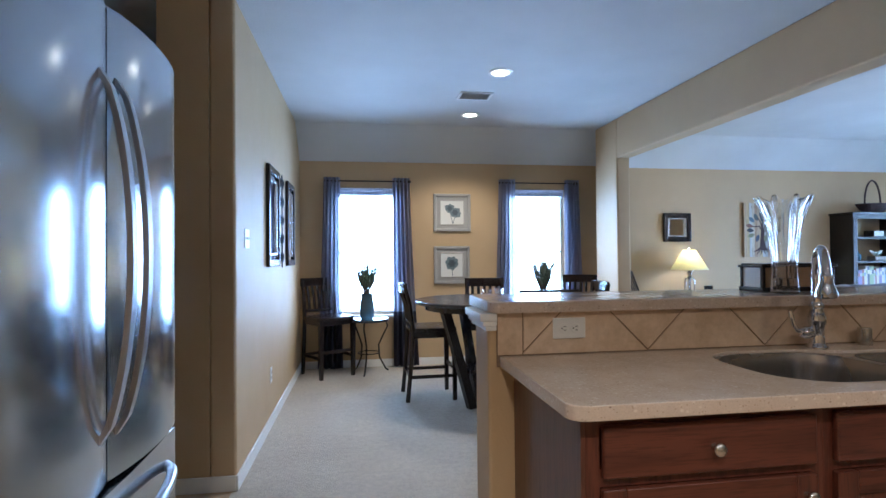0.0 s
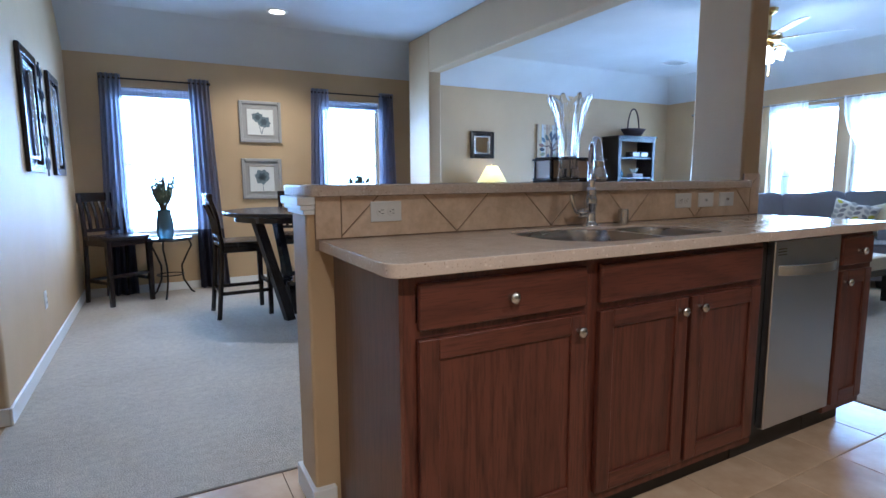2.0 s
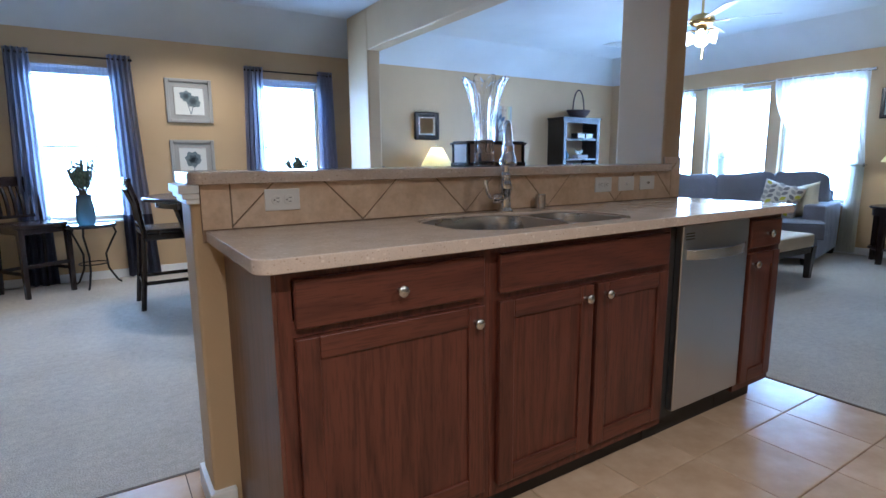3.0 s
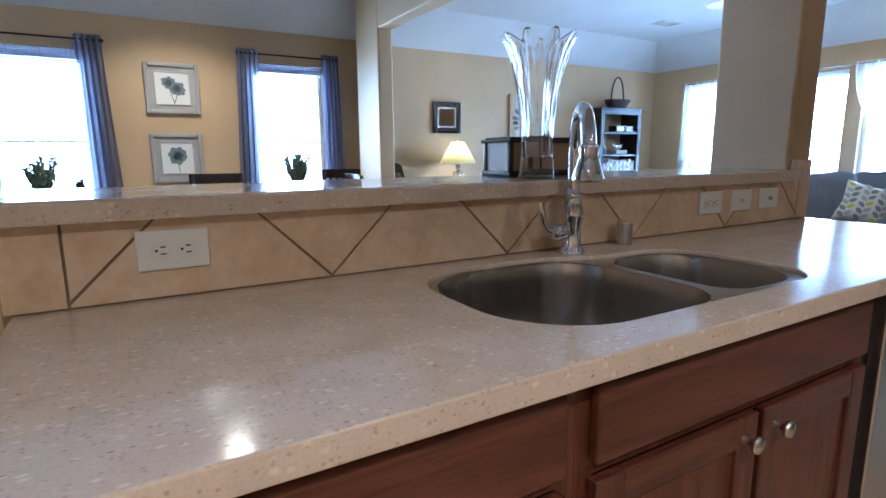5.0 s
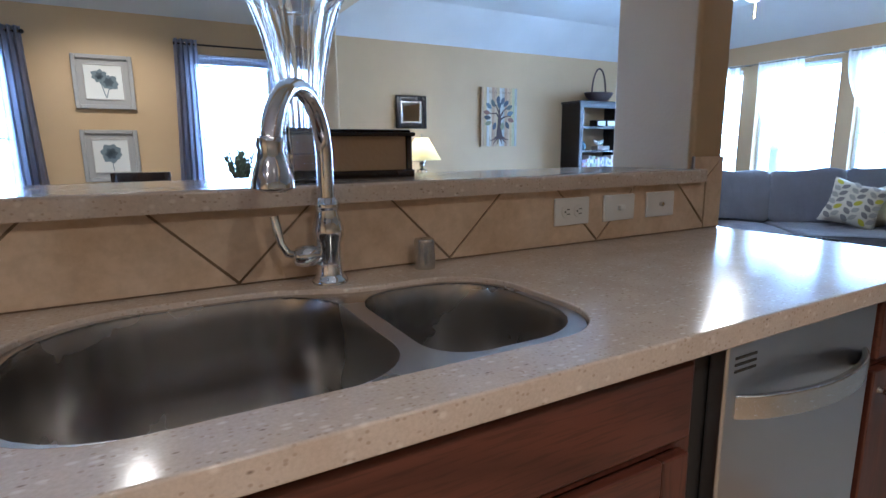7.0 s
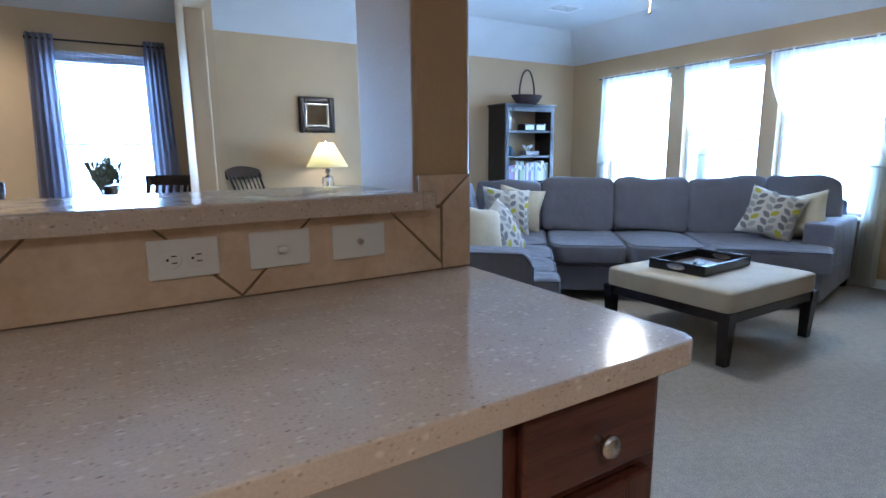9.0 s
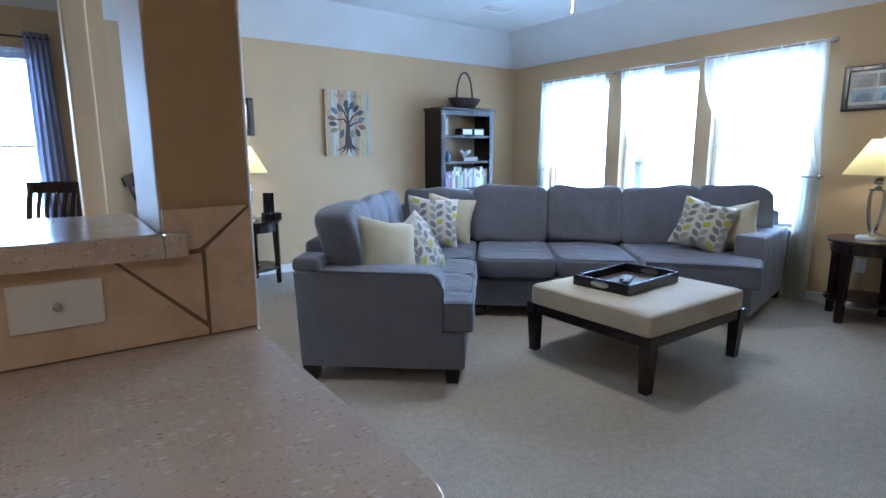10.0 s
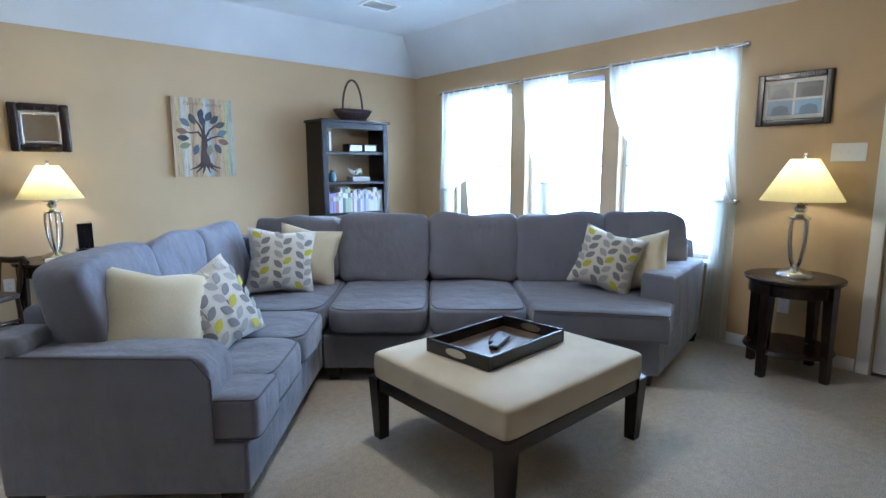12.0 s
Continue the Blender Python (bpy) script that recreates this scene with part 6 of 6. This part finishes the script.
p = thing("photo_collage", XE, 3.18, 1.751, -90, "dark framed collage of four photographs", "picture")
part("frame", frame_bars(nb(), 0.437, 0.340, 0.042, -0.028, -0.002), M_ESP, p)
part("mat_board", slab(-0.18, -0.012, -0.13, 0.18, -0.003, 0.13), M_PAPER, p)
for x, z, q in ((-0.08, 0.055, (0.13, 0.13, 0.125)), (0.085, 0.055, (0.075, 0.07, 0.07)), (-0.08, -0.055, (0.17, 0.26, 0.36)), (0.085, -0.055, (0.20, 0.34, 0.50))):
    ph = part("photo", slab(x - 0.075, -0.0145, z - 0.048, x + 0.075, -0.0125, z + 0.048), paint("photo_print_%d" % int(1000 * abs(q[2] + x + z)), q, 0.3, 25, 0.0), p)
    part("photo_subject", flat_shapes([[(x - 0.05, z - 0.045), (x + 0.06, z - 0.045), (x + 0.05, z + 0.005), (x + 0.01, z + 0.02), (x - 0.04, z + 0.005)]], -0.0147, 0.0006), paint("photo_dark_%d" % int(1000 * abs(q[2] + x + z)), shade(q, 0.45), 0.3, 25, 0.0), ph)

# bookshelf
k = thing("bookshelf", 8.325, 7.065, 0, 0, "tall dark espresso bookshelf, part filled", "bookshelf")
BW, BD, BH = 0.80, 0.34, 1.80
for s in (-1, 1):
    part("side", slab(s * BW / 2 - 0.014 - s * 0.014, -BD / 2, 0, s * BW / 2 + 0.014 - s * 0.014, BD / 2, BH - 0.03, 0.002), M_SATIN, k)
    part("stile", slab(s * (BW / 2 - 0.03) - 0.03, -BD / 2 - 0.012, 0, s * (BW / 2 - 0.03) + 0.03, -BD / 2 - 0.0005, BH - 0.03, 0.003), M_SATIN, k)
part("top", slab(-BW / 2 - 0.02, -BD / 2 - 0.03, BH - 0.0295, BW / 2 + 0.02, BD / 2, BH, 0.005), M_SATIN, k)
part("back_panel", slab(-BW / 2 + 0.028, BD / 2 - 0.008, 0.05, BW / 2 - 0.028, BD / 2, BH - 0.03), paint("tan_backing", TAN, 0.6), k)
part("top_rail", slab(-BW / 2 + 0.06, -BD / 2 - 0.012, BH - 0.09, BW / 2 - 0.06, -BD / 2 - 0.0005, BH - 0.03, 0.003), M_SATIN, k)
SH = (0.08, 0.46, 0.84, 1.165, 1.475)
for z in SH:
    part("shelf", slab(-BW / 2 + 0.028, -BD / 2, z - 0.028, BW / 2 - 0.028, BD / 2 - 0.009, z, 0.002), M_SATIN, k)
rnd = random.Random(9)
x = 8.325 - 0.34
bcols = [(0.42, 0.40, 0.38), (0.56, 0.52, 0.47), (0.20, 0.26, 0.38), (0.55, 0.50, 0.36), (0.12, 0.13, 0.16), (0.58, 0.56, 0.54), (0.30, 0.36, 0.22), (0.30, 0.13, 0.12), (0.24, 0.20, 0.34)]
bmats = [paint("book_cloth_%s" % "abcdefghi"[i], q, 0.6, 200, 0.1) for i, q in enumerate(bcols)]
while x < 8.325 + 0.32:
    w, h = rnd.uniform(0.016, 0.036), rnd.uniform(0.20, 0.265)
    bk = thing("book", x + w / 2, 6.99, SH[2] + 0.0005, 0, "upright book on the shelf", "book", "shelf books")
    part("cover", slab(-w / 2, -0.075, 0, w / 2, 0.075, h, 0.002), bmats[rnd.randrange(9)], bk)
    part("spine_band", slab(-w / 2 + 0.001, -0.0757, h * 0.6, w / 2 - 0.001, -0.0745, h * 0.8), bmats[rnd.randrange(9)], bk)
    x += w + 0.001
for dx, w in ((-0.04, 0.165), (0.14, 0.165)):
    bx = thing("keepsake_box", 8.325 + dx + 0.05, 6.98, SH[4] + 0.0005, 0, "small dark box with cream front", "box", "keepsake boxes")
    part("box", slab(-w / 2, -0.07, 0, w / 2, 0.07, 0.085, 0.003), M_ESP, bx)
    part("front", slab(-w / 2 + 0.012, -0.074, 0.012, w / 2 - 0.012, -0.071, 0.073, 0.002), M_PILWHITE, bx)
st = thing("stone_planter", 8.40, 6.98, SH[3] + 0.0005, 0, "grey planter with pale silk flowers", "planter")
part("pot", slab(-0.11, -0.06, 0, 0.11, 0.06, 0.055, 0.004), paint("grey_stone", (0.30, 0.28, 0.26), 0.8), st)
bm, bm2 = nb(), nb()
rnd = random.Random(2)
for q in range(26):
    a, l = rnd.uniform(0, 6.28), rnd.uniform(0.06, 0.12)
    d = Vector((math.cos(a), math.sin(a) * 0.6, rnd.uniform(0.3, 1.4))).normalized() * l
    w = d.cross(Vector((0, 1, 0.2))).normalized() * 0.018
    p0 = Vector((-0.04 + rnd.uniform(-0.02, 0.02), 0, 0.06))
    tgt = bm if q % 3 else bm2
    tgt.faces.new([tgt.verts.new(p0 + e) for e in (Vector((0, 0, 0)), d * 0.6 + w, d, d * 0.6 - w)])
part("petals", bm, M_PILWHITE, st)
part("leaves", bm2, M_LEAF, st)
st = thing("blue_ornament", 8.08, 6.98, SH[3] + 0.0005, 0, "small teal ornament on the shelf", "ornament")
part("body", lathe(nb(), [(0.0, 0), (0.03, 0.0), (0.045, 0.03), (0.04, 0.08), (0.018, 0.10), (0.02, 0.12), (0.0, 0.12)], seg=18), mat("teal_glaze", (0.06, 0.13, 0.17), 0.25), st)
st = thing("standing_card", 8.05, 7.0, SH[4] + 0.0005, 0, "tall pale folded card on the shelf", "ornament")
part("card", slab(-0.015, -0.05, 0, 0.015, 0.05, 0.20, 0.002), M_PILWHITE, st)

# wicker basket on the bookshelf
b = thing("wicker_basket", 8.38, 7.03, BH + 0.0005, 0, "dark brown wicker basket with tall hoop handle", "basket")
M_WICK = wood("dark_wicker", (0.02, 0.008, 0.007), (0.055, 0.022, 0.018), "x", 0.5)
part("bowl", lathe(nb(), [(0.0, 0.0), (0.12, 0.0), (0.17, 0.045), (0.22, 0.115), (0.215, 0.118), (0.16, 0.052), (0.11, 0.008), (0.0, 0.008)], seg=36, squash=0.6), M_WICK, b)
for q in range(5):
    z = 0.014 + q * 0.025
    r = 0.135 + q * 0.021
    part("weave_ring", tube(nb(), [(r * math.cos(a * math.pi / 24), 0.6 * r * math.sin(a * math.pi / 24), z + 0.003 * (-1) ** a) for a in range(49)], 0.008, 5), M_WICK, b)
for q in range(28):
    a = 2 * math.pi * q / 28
    part("upright", tube(nb(), [(0.125 * math.cos(a), 0.075 * math.sin(a), 0.004), (0.18 * math.cos(a), 0.108 * math.sin(a), 0.055), (0.226 * math.cos(a), 0.136 * math.sin(a), 0.118)], 0.005, 4), M_WICK, b)
part("handle", tube(nb(), [(0.125 * math.cos(math.pi * a / 20), 0.0, 0.03 + 0.40 * math.sin(math.pi * a / 20) ** 0.8) for a in range(21)], 0.011, 7), M_WICK, b)

# curtain rod and sheers on the east windows
r = thing("curtain_rod", XE - 0.085, 5.065, 2.135, 90, "thin brushed metal curtain rod above the windows", "curtain rod", "curtain rods")
part("rod", tube(nb(), [(-1.575, 0, 0), (1.575, 0, 0)], 0.009, 10), M_NICKEL, r)
for s in (-1, 1):
    part("finial", moved(lathe(nb(), [(0.012, 0), (0.02, 0.01), (0.02, 0.04), (0.0, 0.05)], seg=14), pose(s * 1.575, 0, 0, 0, s * 90, 0)), M_NICKEL, r)
for x in (-1.54, -0.52, 0.52, 1.54):
    part("bracket", slab(x - 0.006, -0.082, -0.012, x + 0.006, 0.0, 0.004, 0.002), M_NICKEL, r)


def sheer(name_y0, name_y1, tie_y, tie_z, hem, lab, low=0.03):
    """A sheer panel hanging from the rod between two y, drawn to a tie-back."""
    c = thing("sheer_curtain", XE - 0.075, 0, 0, 0, lab, "curtain", "sheer curtains")
    bm = nb()
    n, m = 80, 26
    z1 = 2.155
    g = []
    for j in range(m + 1):
        s = j / m
        z = z1 + (low - z1) * s
        if z > tie_z:
            q = (z1 - z) / (z1 - tie_z)
            k = q ** 2.2
        else:
            q = (tie_z - z) / max(0.01, tie_z - low)
            k = 1 - 0.05 * q
        row = []
        for i in range(n + 1):
            u = i / n
            y = name_y0 + (name_y1 - name_y0) * u
            target = tie_y + (u - 0.5) * hem
            yy = y + (target - y) * k
            if z > tie_z:
                sagz = -0.10 * math.sin(math.pi * min(1, q)) * abs(y - tie_y)
            else:
                sagz = 0
            a = 0.018 + 0.012 * k
            row.append(bm.verts.new((a * math.sin(2 * math.pi * 11 * u + 0.6 * s) + 0.006 * math.sin(31 * u), yy, z + sagz)))
        g.append(row)
    for j in range(m):
        for i in range(n):
            bm.faces.new((g[j][i], g[j + 1][i], g[j + 1][i + 1], g[j][i + 1]))
    part("panel", bm, M_SHEER, c, "", 80)
    part("tie_back", moved(tube(nb(), [((hem * 0.55) * math.cos(a * math.pi / 10), 0.03 * math.sin(a * math.pi / 10), 0) for a in range(21)], 0.007, 6), pose(0, tie_y, tie_z, 0, 0, 90)), M_SHEER, c)
    return c


sheer(5.66, 6.64, 6.60, 1.06, 0.13, "white sheer curtain tied back to the wall")
sheer(4.95, 5.45, 5.17, 1.16, 0.09, "white sheer curtain gathered in a knot at the middle window", 0.62)
sheer(3.50, 4.53, 3.535, 1.06, 0.13, "white sheer curtain tied back beside the photographs")
for y in (6.66, 3.47):
    t = thing("tieback_holder", XE, y, 1.06, 0, "brushed metal curtain tie-back post", "tieback", "tie-backs")
    part("post", moved(lathe(nb(), [(0.008, 0), (0.006, 0.07), (0.02, 0.075), (0.02, 0.085), (0.0, 0.09)], seg=14), pose(0, 0, 0, 0, -90, 0)), M_NICKEL, t)

# ceiling fan with lights
fan = thing("ceiling_fan", 6.89, 4.06, 0, 0, "brass ceiling fan with pale blades and four lit glass shades", "ceiling fan")
part("mount", lathe(nb(), [(0.0, CEIL), (0.065, CEIL), (0.06, CEIL - 0.035), (0.02, CEIL - 0.055), (0.013, CEIL - 0.06), (0.013, 2.530), (0.0, 2.530)], seg=24), M_BRASS, fan)
part("motor", lathe(nb(), [(0.0, 2.535), (0.03, 2.530), (0.09, 2.515), (0.115, 2.480), (0.115, 2.450), (0.09, 2.425), (0.05, 2.410), (0.045, 2.380), (0.06, 2.370), (0.05, 2.350), (0.0, 2.345)], seg=32), M_BRASS, fan)
M_BLADE = paint("pale_fan_blade", (0.66, 0.66, 0.64), 0.4, 80, 0.05)
for kk in range(5):
    a = 72 * kk - 55
    bl = part("blade", moved(prism(nb(), [(0.19, -0.05), (0.30, -0.062), (0.60, -0.068), (0.655, -0.05), (0.67, 0.0), (0.655, 0.05), (0.60, 0.068), (0.30, 0.062), (0.19, 0.05)], -0.004, 0.004, 0.001), pose(0, 0, 2.465, 0, 0, a) @ pose(0, 0, 0, 11, 0, 0)), M_BLADE, fan)
    part("blade_arm", moved(slab(0.10, -0.016, -0.014, 0.24, 0.016, -0.006, 0.003), pose(0, 0, 2.465, 0, 0, a)), M_BRASS, bl)
for kk in range(4):
    a = radians(90 * kk + 30)
    hx, hy = math.cos(a), math.sin(a)
    part("lamp_arm", tube(nb(), [(0.04 * hx, 0.04 * hy, 2.370), (0.09 * hx, 0.09 * hy, 2.385), (0.125 * hx, 0.125 * hy, 2.365)], 0.008, 6), M_BRASS, fan)
    part("glass_shade", moved(lathe(nb(), [(0.018, 0.0), (0.03, -0.02), (0.045, -0.05), (0.05, -0.08), (0.06, -0.10), (0.058, -0.10), (0.046, -0.08), (0.04, -0.05), (0.0, -0.03)], seg=20), pose(0.125 * hx, 0.125 * hy, 2.362) @ Matrix.Rotation(radians(28), 4, Vector((-hy, hx, 0)))), M_FROST, fan, "lit frosted tulip glass")
part("pull_chain", tube(nb(), [(0.03, 0.0, 2.350), (0.03, 0.0, 2.130)], 0.0025, 5), M_BRASS, fan)
part("chain_pull", lathe(nb(), [(0.0, 2.105), (0.009, 2.110), (0.007, 2.130), (0.0, 2.135)], 0.03, 0, 0, 10), M_BRASS, fan)
bulb("fan_bulb_light", 6.89, 4.06, 2.190, 34, (1.0, 0.86, 0.66), 0.08)

# ---- floor tiles, piece by piece ----
TW = 0.341
GAP = 0.0035
bm = nb()
box(bm, GAP / 2, GAP / 2, -0.012, TW - GAP / 2, TW - GAP / 2, -0.001)
tf = [e for e in bm.edges if all(v.co.z > -0.002 for v in e.verts)]
bmesh.ops.bevel(bm, geom=tf, offset=0.0025, segments=1, profile=0.5, affect="EDGES")
TILE = bpy.data.meshes.new("tile")
bm.to_mesh(TILE)
bm.free()
TILE.materials.append(M_FTILE)


def lay(x, y, mesh=TILE):
    ob = new("tile", mesh)
    ob.parent = FLOOR
    ob.location = (x, y, 0)
    return ob


def cut_tile(x0, y0, x1, y1):
    """A tile trimmed at the edge of the floor."""
    if x1 - x0 < 0.02 or y1 - y0 < 0.02:
        return
    bm = slab(x0 + GAP / 2, y0 + GAP / 2, -0.012, x1 - GAP / 2, y1 - GAP / 2, -0.001)
    part("tile", bm, M_FTILE, FLOOR)


X0, Y0 = 3.702 - 9 * TW, 1.928 - 7 * TW
for i in range(14):
    for j in range(11):
        x, y = X0 + i * TW, Y0 + j * TW
        ylim = 2.92 if x < 2.10 else (2.27 if x + TW > 4.40 else 2.60)
        xlim = 4.73
        if x >= xlim or y >= ylim:
            continue
        if x + TW <= xlim and y + TW <= ylim:
            lay(x, y)
        else:
            cut_tile(x, y, min(x + TW, xlim), min(y + TW, ylim))
for i in range(3):
    for j in range(4):
        x, y = XW - 0.02 - (i + 1) * TW, 2.93 + j * TW
        lay(x, y)
